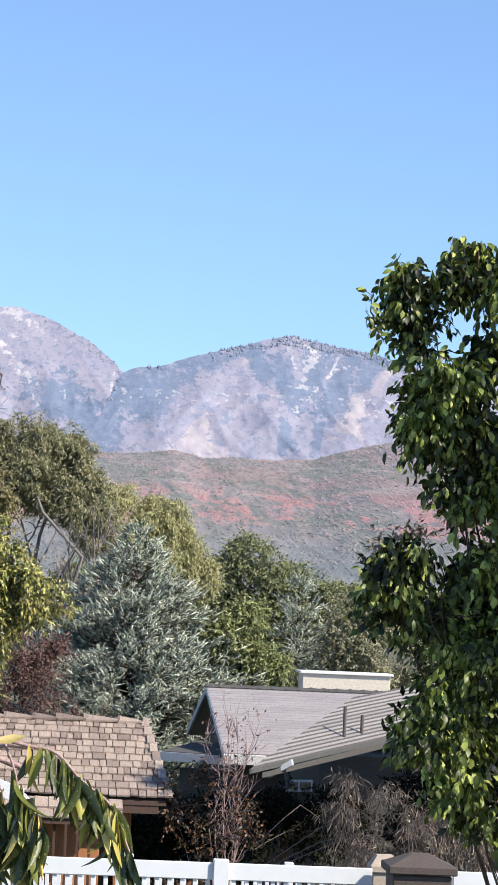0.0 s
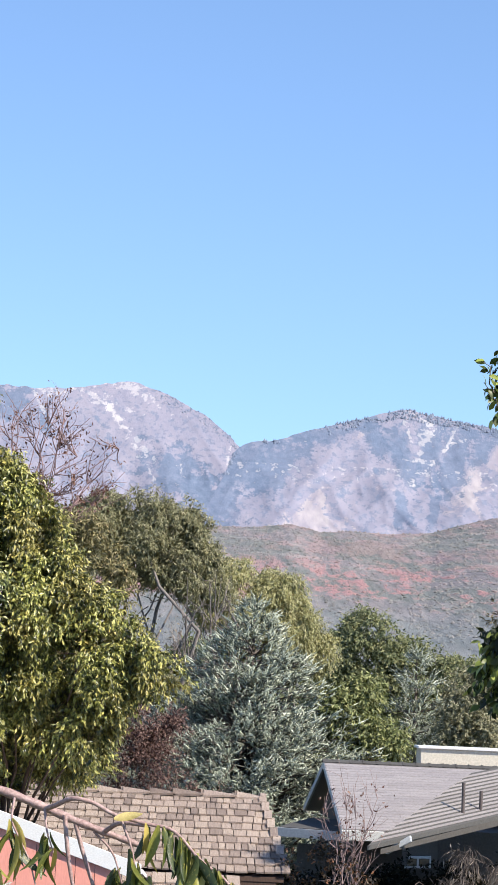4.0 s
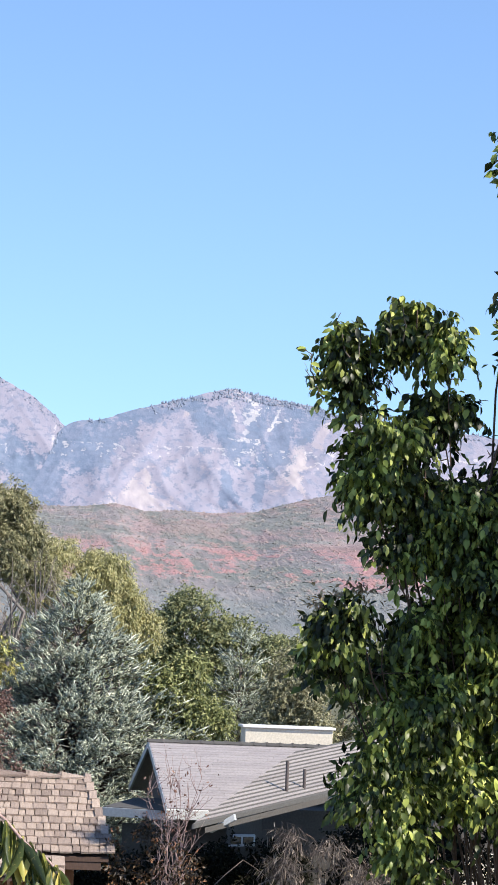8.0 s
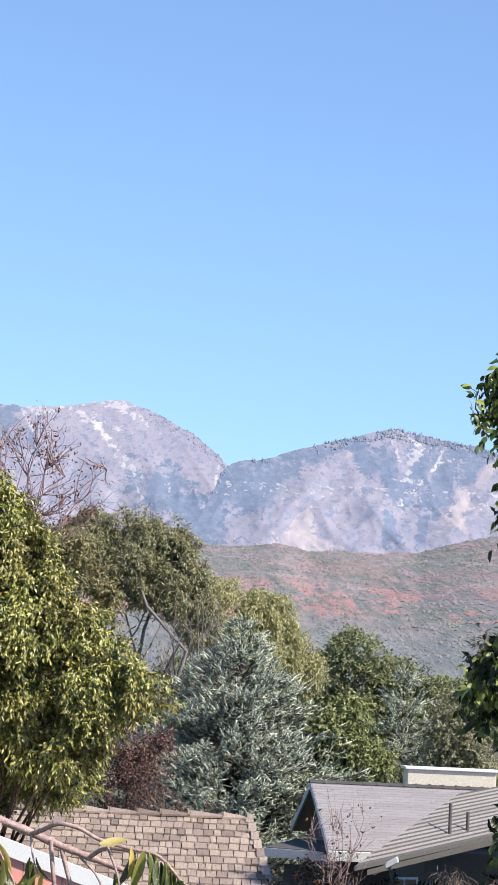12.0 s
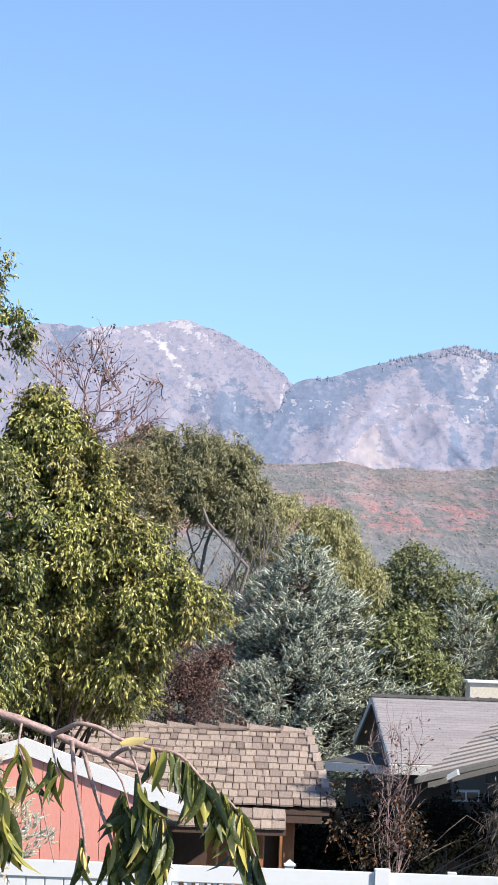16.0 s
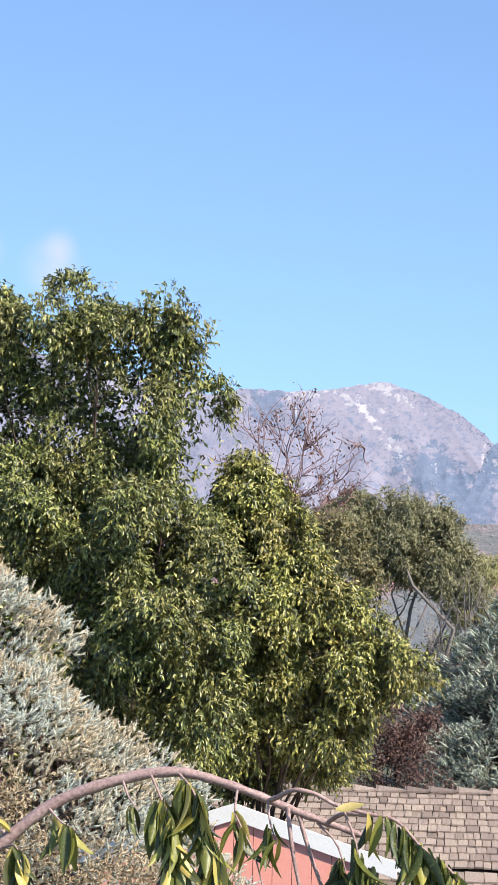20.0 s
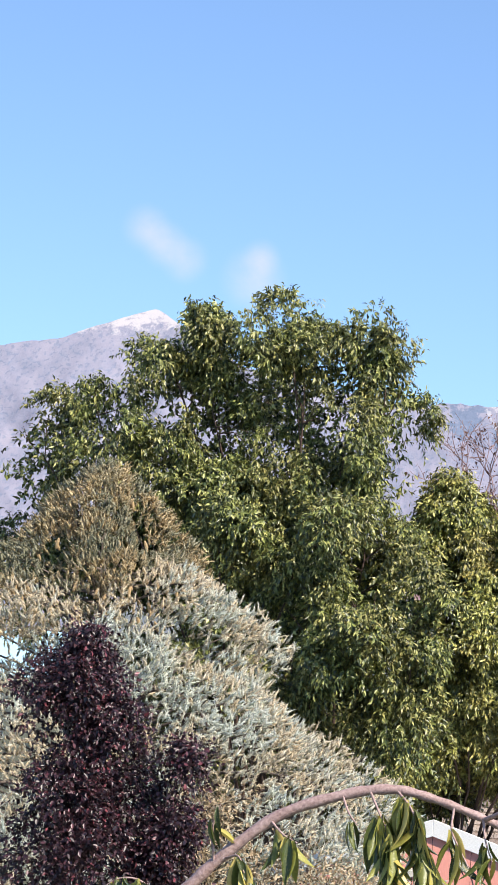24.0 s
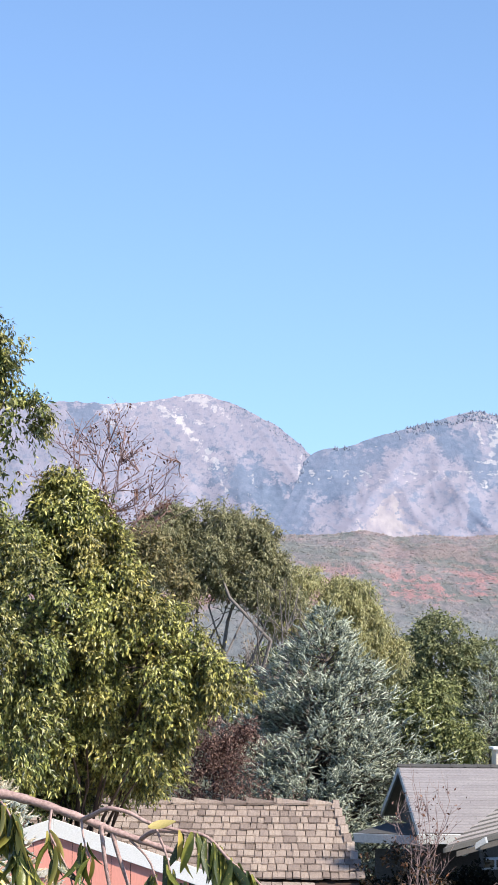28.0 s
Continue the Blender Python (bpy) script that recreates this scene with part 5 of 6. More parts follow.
def spruce(name, label, base, top, profile, low, mat, seed, boughs=300, pairs=7, finger=0.34, fat=0.035, rise=0.1, needles=12, thin=0.16, front=False, curl=0.2, loose=0.3, shoots_each=1, uneven=0.24, skin=0, old=None):
    """Trunk, boughs, and on each bough a fan of needled fingers to both sides; profile: (height share, radius) pairs."""
    g = ground_at(*base)
    t = thing(name, (base[0], base[1], g), label, "tree")
    r = np.random.RandomState(seed)
    H = top - g
    limbs("trunk", [([(0, 0, -0.1), (0, 0, H * 0.5), (0, 0, H)], [H * 0.02, H * 0.012, 0.01])], M_BARK, t)
    hs, rs = np.array(profile).T
    runs, P, D, L = [], [], [], []
    tall = H - (low - g)
    for k in range(boughs):
        h = 1 - ((k + r.rand()) / boughs) ** 0.62 if k > 8 else 1 - 0.006 * k
        z = low - g + tall * h
        w = r.rand() * 2 * math.pi
        if front and math.sin(w) > 0.2 and r.rand() < 0.8:
            w = -w
        R = float(np.interp(h, hs, rs)) * (1.06 - uneven * r.rand()) * (1 + 0.08 * math.sin(3 * w + z * 2.1))
        if r.rand() < 0.35:
            R *= r.uniform(0.55, 0.85)
        out = np.array([math.cos(w), math.sin(w), 0])
        side = np.array([-out[1], out[0], 0])
        if math.sin(4 * w + 3.1 * z) + math.sin(7 * w - 4.3 * z) < -0.75 and h < 0.93:
            continue
        slope = rise + 0.3 * h + r.normal(0, 0.2)
        end = np.array([0, 0, z]) + out * R
        root = np.array([0, 0, max(0.2, z - slope * R)])
        mid = root + (end - root) * 0.55 + np.array([0, 0, r.normal(0, 0.06) * R])
        runs.append(([Vector(q) for q in (root, mid, end)], [0.01 + R * 0.006, 0.007 + R * 0.003, 0.004]))
        m = max(3, int(pairs * min(1.0, 0.3 + R / max(rs))))
        for j in range(m):
            s = 0.5 + 0.5 * (j + 0.7 * r.rand()) / m
            q = root + (mid - root) * (s / 0.55) if s < 0.55 else mid + (end - mid) * (s - 0.55) / 0.45
            for sd in (-1, 1):
                d = unit(out * (0.7 + 0.3 * s) + side * sd * (1.0 - 0.4 * s) * r.uniform(0.5, 1.2) + np.array([0, 0, curl + 0.35 * h]) + r.normal(0, loose, 3))
                ln = finger * r.uniform(0.6, 1.2) * (1.1 - 0.35 * s)
                at = q + r.normal(0, 0.25, 3) * finger * 0.5
                P.append(at)
                D.append(d)
                L.append(ln)
                for _ in range(shoots_each):  # short side shoots along the finger
                    P.append(at + d * ln * r.uniform(0.25, 0.7))
                    D.append(unit(d + r.normal(0, 0.5, 3)))
                    L.append(ln * r.uniform(0.45, 0.7))
        P.append(end - out * finger * 0.4)
        D.append(unit(out + np.array([0, 0, curl + 0.3 * h])))
        L.append(finger * 1.1)
    limbs("bough", runs, M_BARK, t, 4)["kind"] = "stuff"
    for _ in range(skin):  # short tufts crowding the outside of the crown
        h = 1 - r.rand() ** 0.7
        z = low - g + tall * h
        w = math.pi * r.uniform(0.92, 2.08)
        lump = math.sin(4 * w + 5 * z + 2 * math.sin(3 * z)) + math.sin(11 * w - 8 * z + 2 * math.sin(5 * w)) * 0.8
        if r.rand() < 0.25 - 0.45 * lump:
            continue
        R = float(np.interp(h, hs, rs)) * (0.96 + 0.12 * lump - 0.22 * r.rand() ** 2)
        out = np.array([math.cos(w), math.sin(w), 0])
        P.append(np.array([0, 0, z]) + out * R)
        D.append(unit(out * 0.6 + np.array([0.1, 0, 0.75]) + r.normal(0, 0.4, 3)))
        L.append(finger * r.uniform(0.5, 1.2))
    P, D, L = np.array(P), np.array(D), np.array(L)
    aged = (P[:, 2] - (low - g)) / tall + 0.14 * wobble(P, 3.0, seed) - 0.12 * P[:, 0] > 0.78 if old else np.zeros(len(P), bool)
    for name, pick, m in (("needles", ~aged, mat), ("old_needles", aged, old)):
        if pick.any():
            v, f = fingers(P[pick], D[pick], L[pick], fat * (0.75 + 0.5 * r.rand(pick.sum())), r, needles, thin)
            mesh_object(name, v, f, m, t)["kind"] = "stuff"
    return t


spruce("blue_spruce", "dense blue-green spruce behind the shingled roofs", (0.98, 50), 6.2, [(0, 2.75), (0.3, 2.7), (0.55, 2.25), (0.75, 1.55), (0.9, 0.75), (1, 0.08)], 0.3, M_SPRUCE, 51, 1250, 6, 0.33, 0.044, needles=9, thin=0.24, front=True, curl=0.35, loose=0.42, shoots_each=1)
spruce("blue_spruce", "smaller blue spruce behind the house roof", (5.05, 61), 5.55, [(0, 2.3), (0.4, 1.9), (0.7, 1.15), (0.9, 0.55), (1, 0.06)], 0.6, M_SPRUCE, 52, 480, 6, 0.32, 0.042, needles=8, thin=0.26, front=True, curl=0.35, loose=0.42, shoots_each=1)
silver = spruce("silver_spruce", "silvery spruce with tan dead needles and hanging cones", (-3.58, 16.4), 5.9, [(0, 2.3), (0.44, 1.9), (0.51, 1.6), (0.58, 1.25), (0.65, 1.14), (0.757, 0.98), (0.82, 0.7), (0.89, 0.42), (0.96, 0.22), (1, 0.06)], 2.2, M_SPRUCEPALE, 53, 500, 5, 0.075, 0.023, needles=15, thin=0.17, front=True, curl=0.8, loose=0.4, shoots_each=1, uneven=0.3, skin=27000, old=M_OLDNEEDLE)
rng = random.Random(8)
cone_bm = bmesh.new()
bmesh.ops.create_uvsphere(cone_bm, u_segments=7, v_segments=5, radius=1, matrix=Matrix.Diagonal((0.013, 0.013, 0.04, 1)))
cone = part("cone", cone_bm, M_CONE, silver)
for k in range(90):
    z = 5.8 - 0.95 * rng.random() ** 0.8
    rr = 2.9 * max(0.02, (6.0 - z) / 3.8) * rng.uniform(0.75, 1.0)
    w = rng.uniform(math.pi * 1.05, math.pi * 1.95)
    m = Matrix.Translation((rr * math.cos(w), rr * math.sin(w), z - silver.location.z)) @ pose(0, 0, 0, rng.uniform(-25, 25), rng.uniform(-25, 25), 0)
    if k:
        share(cone, "cone", m, silver)
    else:
        cone.matrix_local = m

PLUM = [(-2.66, 12, 4.66, 0.14, 0.16), (-2.76, 12, 4.38, 0.32, 0.24), (-2.55, 12, 4.28, 0.18, 0.2), (-2.59, 12, 4.0, 0.37, 0.29), (-2.65, 12, 3.67, 0.39, 0.31), (-2.26, 12, 3.9, 0.17, 0.26), (-2.17, 12, 4.15, 0.09, 0.14), (-2.3, 12, 3.5, 0.2, 0.3), (-2.67, 12, 3.09, 0.45, 0.4), (-2.35, 12, 3.1, 0.25, 0.35)]
tree("purple_plum", "purple-leaf plum shrub with dark maroon leaves", (-2.7, 12.1), 0.04, PLUM, 11000, 0.027, M_PLUM, 61, wide=0.55, droop=0.5, per=7, reach=0.1, cap=0.3)


def shoots(parent, runs, leaf, mat, seed):
    """Young shoots standing out of a crown: a thin stem with leaves along it."""
    r = np.random.RandomState(seed)
    o = Vector(parent.location)
    for a, b in runs:
        a, b = Vector(a) - o, Vector(b) - o
        pts = [a.lerp(b, s) + Vector(r.normal(0, 0.006, 3)) for s in np.linspace(0, 1, 6)]
        limbs("shoot", [(pts, list(np.linspace(0.004, 0.0015, 6)))], M_BARK, parent, 5)
        q = np.array([a.lerp(b, s) for s in np.linspace(0.1, 1, 11)])
        m = len(q)
        ln = leaf * r.uniform(0.7, 1.1, m)
        v, f = blades(q, r.normal(0, 0.8, (m, 3)) + np.array([0, 0, -0.35]), unit(r.normal(0, 0.6, (m, 3)) + np.array([0.3, -0.5, 0.5])), ln, ln * 0.45, 1)
        mesh_object("shoot_leaves", v, f, mat, parent)["kind"] = "stuff"


shoots(pear, [((1.082, 10.45, 5.744), (1.035, 10.4, 5.87)), ((1.217, 10.45, 5.843), (1.151, 10.4, 6.018)), ((1.241, 10.45, 5.821), (1.252, 10.4, 5.954)), ((1.387, 10.45, 5.921), (1.343, 10.4, 6.005)), ((1.452, 10.45, 5.924), (1.426, 10.4, 6.067)), ((1.527, 10.45, 5.905), (1.558, 10.4, 5.992)), ((1.936, 10.45, 6.79), (1.868, 10.4, 6.915)), ((1.108, 10.45, 5.676), (1.04, 10.4, 5.77)), ((1.85, 10.45, 5.951), (1.816, 10.4, 6.013))], 0.055, M_PEAR, 25)

# unseen lobes added on the crown's sunward side to keep the near side in shade
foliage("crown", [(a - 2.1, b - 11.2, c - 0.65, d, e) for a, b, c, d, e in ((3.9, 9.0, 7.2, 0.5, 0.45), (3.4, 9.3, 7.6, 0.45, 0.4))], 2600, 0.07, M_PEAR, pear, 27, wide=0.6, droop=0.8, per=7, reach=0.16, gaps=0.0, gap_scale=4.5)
foliage("dry_spray", [(1.19 - 2.1, -0.6, 4.8 - 0.65, 0.09, 0.07), (1.32 - 2.1, -0.6, 4.86 - 0.65, 0.1, 0.06), (1.42 - 2.1, -0.5, 4.92 - 0.65, 0.08, 0.08), (1.5 - 2.1, -0.4, 5.0 - 0.65, 0.06, 0.08)], 110, 0.035, M_DRYTWIG, pear, 76, wide=0.4, droop=0.4, per=6, reach=0.08, clump=4)

# ---- more trees and shrubs ----
tree("olive_tree", "thin brownish olive tree behind the almond trees", (-1.5, 31.6), 0.07, [(-1.59, 31, 6.13, 0.47, 0.47), (-2.0, 31, 6.25, 0.4, 0.4), (-1.1, 31, 5.82, 0.34, 0.4), (-1.35, 31, 5.47, 0.54, 0.4), (-1.7, 31.3, 5.0, 0.6, 0.5)],
     6500, 0.06, M_OLIVE, 71, wide=0.36, droop=0.6, per=8, reach=0.16, inner=0.2, gaps=0.0, gap_scale=4.0)
tree("maroon_shrub", "maroon leaved shrub behind the shake roof", (-0.8, 34.2), 0.05, [(-0.8, 34, 3.91, 0.44, 0.52), (-0.99, 34, 3.38, 0.44, 0.3), (-0.49, 34, 3.63, 0.33, 0.37), (-1.04, 34, 4.34, 0.3, 0.3), (-0.6, 34.3, 3.0, 0.7, 0.4), (0.2, 35, 2.9, 0.7, 0.4), (-1.35, 34.2, 3.7, 0.45, 0.5), (-0.35, 34.2, 4.0, 0.3, 0.35)],
     7000, 0.042, M_MAROON, 72, category="shrub", wide=0.4, droop=0.4, per=7, reach=0.14, gaps=-0.02, gap_scale=5.0)
tree("garden_tree", "bright green small tree behind the house ridge", (3.2, 50.6), 0.07, [(3.2, 50, 3.8, 0.5, 0.45), (2.75, 50, 4.1, 0.4, 0.5), (3.7, 50, 3.6, 0.4, 0.4), (3.1, 50.2, 4.5, 0.45, 0.4), (2.6, 50.2, 3.3, 0.5, 0.5)], 3600, 0.1, M_BRIGHT, 73, wide=0.35, droop=0.6, per=8, reach=0.25)
tree("broadleaf_tree", "pale dusty green tree behind the chimney", (6.3, 58.6), 0.1, [(6.26, 58, 4.13, 0.57, 0.63), (5.77, 58, 3.86, 0.5, 0.38), (6.75, 58, 4.91, 0.38, 0.5), (7.3, 58, 4.3, 0.6, 0.7), (6.2, 58.2, 4.75, 0.55, 0.5), (5.7, 58.2, 4.4, 0.5, 0.5), (5.3, 58.4, 3.7, 0.5, 0.5), (6.6, 58, 3.4, 0.7, 0.6), (7.4, 58.2, 3.5, 0.7, 0.6), (5.8, 58, 3.2, 0.6, 0.5)], 8000, 0.09, M_DRY, 74, wide=0.4, droop=0.4, per=8, reach=0.24, gaps=-0.05)
tree("broadleaf_tree", "dark green trees along the lower bench", (8.5, 75), 0.2, [(7.6, 75, 4.6, 1.2, 1.0), (9.0, 75, 5.0, 1.3, 1.2), (10.6, 75, 4.6, 1.3, 1.2), (12.5, 75, 4.8, 1.6, 1.2), (2.0, 76, 5.2, 1.3, 1.0), (0.2, 76, 4.9, 1.4, 1.0)],
     5000, 0.18, M_FAR, 75, wide=0.5, droop=0.4, per=8, reach=0.35)
tree("rust_shrub", "rust and dark green shrub before the grey house", (1.5, 29.2), 0.04, [(1.06, 29, 2.44, 0.25, 0.38), (1.43, 29, 2.64, 0.32, 0.38), (1.81, 29, 2.4, 0.28, 0.38), (1.32, 29, 2.14, 0.44, 0.32), (2.01, 29, 2.16, 0.32, 0.25), (1.5, 29, 1.6, 0.6, 0.5)],
     1900, 0.055, M_SHRUB, 77, category="shrub", wide=0.5, droop=0.3, per=7, reach=0.14, inner=0.2, gaps=0.05, gap_scale=5.0)
# lobes under the wing fill its recess with the same painted shade
tree("dark_hedge", "overgrown hedge beside the grey house, near-black with painted shade", (1.4, 33), 0.05, [(4.4, 33.5, 2.0, 0.7, 0.6), (5.3, 33.5, 2.1, 0.8, 0.6), (0.9, 33, 1.7, 0.6, 0.7), (1.6, 33, 1.7, 0.6, 0.6), (6.4, 33.5, 2.1, 0.8, 0.7), (2.75, 38.4, 1.5, 0.5, 0.6), (3.3, 38.8, 1.5, 0.6, 0.6), (3.9, 39.4, 1.5, 0.6, 0.6), (2.3, 37.8, 1.3, 0.5, 0.6)],
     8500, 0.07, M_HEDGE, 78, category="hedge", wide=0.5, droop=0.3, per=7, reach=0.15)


# unseen tree added out to the side to shade the hedge and the end of the shake roof
tree("shade_tree", "unseen leafy tree added beyond the fence to cast shade", (10.8, 28), 0.22, [(9.1, 24.0, 10.9, 0.22, 0.22), (10.6, 27.6, 10.3, 1.5, 1.2), (11.6, 28.6, 9.5, 1.2, 1.0), (9.9, 28.0, 9.0, 1.2, 1.0), (11.8, 27.2, 9.2, 1.4, 1.2), (10.2, 27.2, 11.2, 1.0, 0.8), (12.4, 28.6, 10.6, 1.2, 1.0)],
     7500, 0.2, M_SHADE, 95, wide=0.6, droop=0.4, per=6, reach=0.4, gaps=-0.3, gap_scale=1.5, clump=8)


def bare_tree(name, label, base, tips, mat, seed, thick, forks=5, leafmat=None, leaves=0, leaf=0.06, start=0.35, fork=None):
    """Bare crooked limbs from one foot to the tips, each forking into twigs."""
    g = ground_at(base[0], base[1])
    t = thing(name, (base[0], base[1], g), label, "tree")
    o = Vector((base[0], base[1], g))
    r = np.random.RandomState(seed)
    runs, ends = [], []
    for tip in tips:
        tip = Vector(tip) - o
        foot = Vector((r.normal(0, 0.05), r.normal(0, 0.05), 0))
        knee = Vector(fork) - o if fork else foot.lerp(tip, 0.5)
        pts = [(foot.lerp(knee, s * 2) if s < 0.5 else knee.lerp(tip, s * 2 - 1)) + Vector(r.normal(0, 0.03, 3)) * tip.length * (0.3 + s) * (s < 0.95) * 0.6 for s in np.linspace(0, 1, 9)]
        runs.append((pts, list(np.linspace(thick, thick * 0.12, 9))))
        for _ in range(forks):
            s = r.randint(int(start * 8), 8)
            d = (pts[s + 1] - pts[s]).normalized() + Vector(r.normal(0, 0.45, 3))
            ln = (tip - knee).length * r.uniform(0.12, 0.34)
            side = wander(r, pts[s], d, ln, 4, 0.2, 0.08)
            runs.append((side, list(np.linspace(thick * 0.4, thick * 0.1, 5))))
            ends += side[1:]
            for _ in range(3):
                q = side[r.randint(1, 4)]
                d2 = d + Vector(r.normal(0, 0.6, 3))
                tw = wander(r, q, d2, ln * r.uniform(0.3, 0.7), 3, 0.25, 0.06)
                runs.append((tw, list(np.linspace(thick * 0.2, thick * 0.06, 4))))
                ends += tw[1:]
    limbs("limb", runs, mat, t, 5)
    if leaves:
        q = np.array(ends)[r.randint(0, len(ends), leaves)] + r.normal(0, 0.03, (leaves, 3))
        ln = leaf * (0.6 + 0.7 * r.rand(leaves))
        v, f = blades(q, r.normal(0, 0.6, (leaves, 3)) + np.array([0, 0, -0.6]), unit(r.normal(0, 1, (leaves, 3))), ln, ln * 0.45, 0)
        mesh_object("foliage", v, f, leafmat, t)["kind"] = "stuff"
    return t


bare_tree("bare_tree", "nearly bare reddish tree with a few dry leaves", (-1.9, 33.4), [(-1.1, 33, 7.22), (-1.74, 33, 8.09), (-1.39, 33, 7.6), (-2.24, 33.1, 7.96), (-2.66, 32.9, 8.17), (-2.78, 33, 7.77), (-1.93, 33.1, 7.8), (-1.57, 33, 7.89), (-2.45, 33, 8.07), (-1.18, 33.2, 7.04), (-1.0, 33.1, 6.95), (-2.1, 33, 8.1), (-1.3, 33.1, 7.35), (-2.95, 33, 7.4), (-1.55, 33.2, 7.3), (-2.6, 33.2, 7.5), (-1.8, 32.9, 7.5), (-1.25, 33, 7.5)],
          plain("maroon_bark", (0.24, 0.14, 0.13), (0.38, 0.25, 0.24), 9.0, 0.9, 0.004), 81, 0.021, 12, M_RUST, 1900, 0.05, 0.5, (-2.25, 33.2, 6.2))
bare_tree("bare_tree", "pale leafless tree between the willows", (0.2, 54), [(-0.35, 53.6, 6.4), (0.1, 53.6, 6.7), (0.55, 53.8, 6.5), (0.8, 54, 5.9), (-0.1, 53.6, 5.9), (0.35, 53.6, 6.9)], M_GREYLIMB, 82, 0.035, 16, None, 0, 0.1, 0.4)
bare_tree("bare_shrub", "leafless upright shrub with pinkish twigs before the roof", (1.75, 30), [(1.5, 30, 3.48), (1.62, 30, 3.6), (1.7, 30, 3.64), (1.86, 30, 3.6), (1.96, 30, 3.69), (1.9, 30, 3.3), (1.58, 30, 3.2), (1.78, 30.1, 3.5)],
          plain("pink_grey_twig", (0.3, 0.2, 0.19), (0.46, 0.34, 0.32), 9.0, 0.9, 0.004), 83, 0.013, 11, M_RUST, 220, 0.05, 0.4)
bare_tree("bare_shrub", "tangled leafless brown shrub behind the fence", (3.55, 24.9), [(3.1, 24.6, 2.8), (3.3, 24.6, 2.95), (3.5, 24.5, 2.85), (3.7, 24.6, 2.9), (3.95, 24.6, 3.0), (4.1, 24.6, 2.75), (3.4, 24.4, 2.6)], M_BARK, 84, 0.014, 12, M_DRYTWIG, 900, 0.045, 0.3)


tree("weeping_shrub", "dry weeping grey-brown shrub with straw-like sprays behind the fence", (3.05, 27.1), 0.04, [(2.85, 27, 2.62, 0.3, 0.3), (3.1, 27, 2.55, 0.36, 0.32), (3.4, 27, 2.4, 0.32, 0.3), (3.25, 27, 2.1, 0.45, 0.3), (3.2, 27, 1.7, 0.5, 0.5), (3.75, 27.1, 2.35, 0.3, 0.35), (4.1, 27.2, 2.3, 0.35, 0.35)],
     5200, 0.12, M_STRAW, 91, category="shrub", wide=0.07, droop=1.1, per=8, reach=0.22, gaps=-0.1, gap_scale=6.0, clump=6)
bare_tree("bare_shrub", "grey leafless brush below the willows", (-0.6, 57.5), [(-2.2, 57.5, 5.4), (-1.6, 57.3, 5.9), (-1.1, 57.2, 5.5), (-0.6, 57.2, 6.1), (-0.2, 57.4, 5.6), (0.3, 57.5, 5.9), (0.8, 57.5, 5.3), (-1.9, 57.6, 4.8), (-0.9, 57, 5.0), (0.1, 57, 5.1)],
          M_PALEBARK, 85, 0.03, 40, M_STRAW, 4200, 0.09, 0.2, (-0.6, 57.5, 3.2))
tree("dry_shrub", "dry beige shrub with withered leaves beside the spruce", (-2.2, 14.8), 0.03, [(-2.6, 15, 3.7, 0.28, 0.26), (-2.15, 14.8, 3.4, 0.3, 0.26), (-1.75, 14.8, 3.3, 0.26, 0.24), (-2.3, 14.6, 3.25, 0.4, 0.3), (-1.8, 14.6, 3.15, 0.34, 0.3), (-2.7, 14.8, 3.4, 0.35, 0.3), (-2.1, 14.6, 2.7, 0.5, 0.4), (-1.55, 14.6, 2.8, 0.3, 0.4), (-2.2, 14.7, 2.2, 0.5, 0.4)],
     5200, 0.04, M_DRYTWIG, 86, category="shrub", wide=0.28, droop=0.2, per=7, reach=0.16, gaps=0.0, gap_scale=6.0)


# ---- the peach branch close by ----
def peach_leaf(bend, fold):
    """A long lance leaf with a raised midrib fold, hanging along -z."""
    bm = bmesh.new()
    rows = []
    for s in np.linspace(0, 1, 7):
        w = 0.15 * math.sin(math.pi * min(1, s * 0.93 + 0.05)) ** 0.8 * (1 - 0.35 * s)
        y = -bend * s * s
        zz = -s * (1 - 0.12 * bend * s)
        rows.append([bm.verts.new((-w, y + fold * w, zz)), bm.verts.new((0, y, zz)), bm.verts.new((w, y + fold * w, zz))])
    for a, b in zip(rows, rows[1:]):
        for i in (0, 1):
            f = bm.faces.new((a[i], a[i + 1], b[i + 1], b[i]))
            f.smooth = True
    return bm


def smooth_run(pts, n):
    """More points along a gentle curve through the given ones."""
    p = [Vector(q) for q in pts]
    p = [2 * p[0] - p[1], *p, 2 * p[-1] - p[-2]]
    out = []
    for i in range(1, len(p) - 2):
        a, b, c, d = p[i - 1:i + 3]
        for k in range(n):
            t = k / n
            out.append(0.5 * (2 * b + (c - a) * t + (2 * a - 5 * b + 4 * c - d) * t * t + (3 * b - a - 3 * c + d) * t ** 3))
    return [*out, p[-2]]


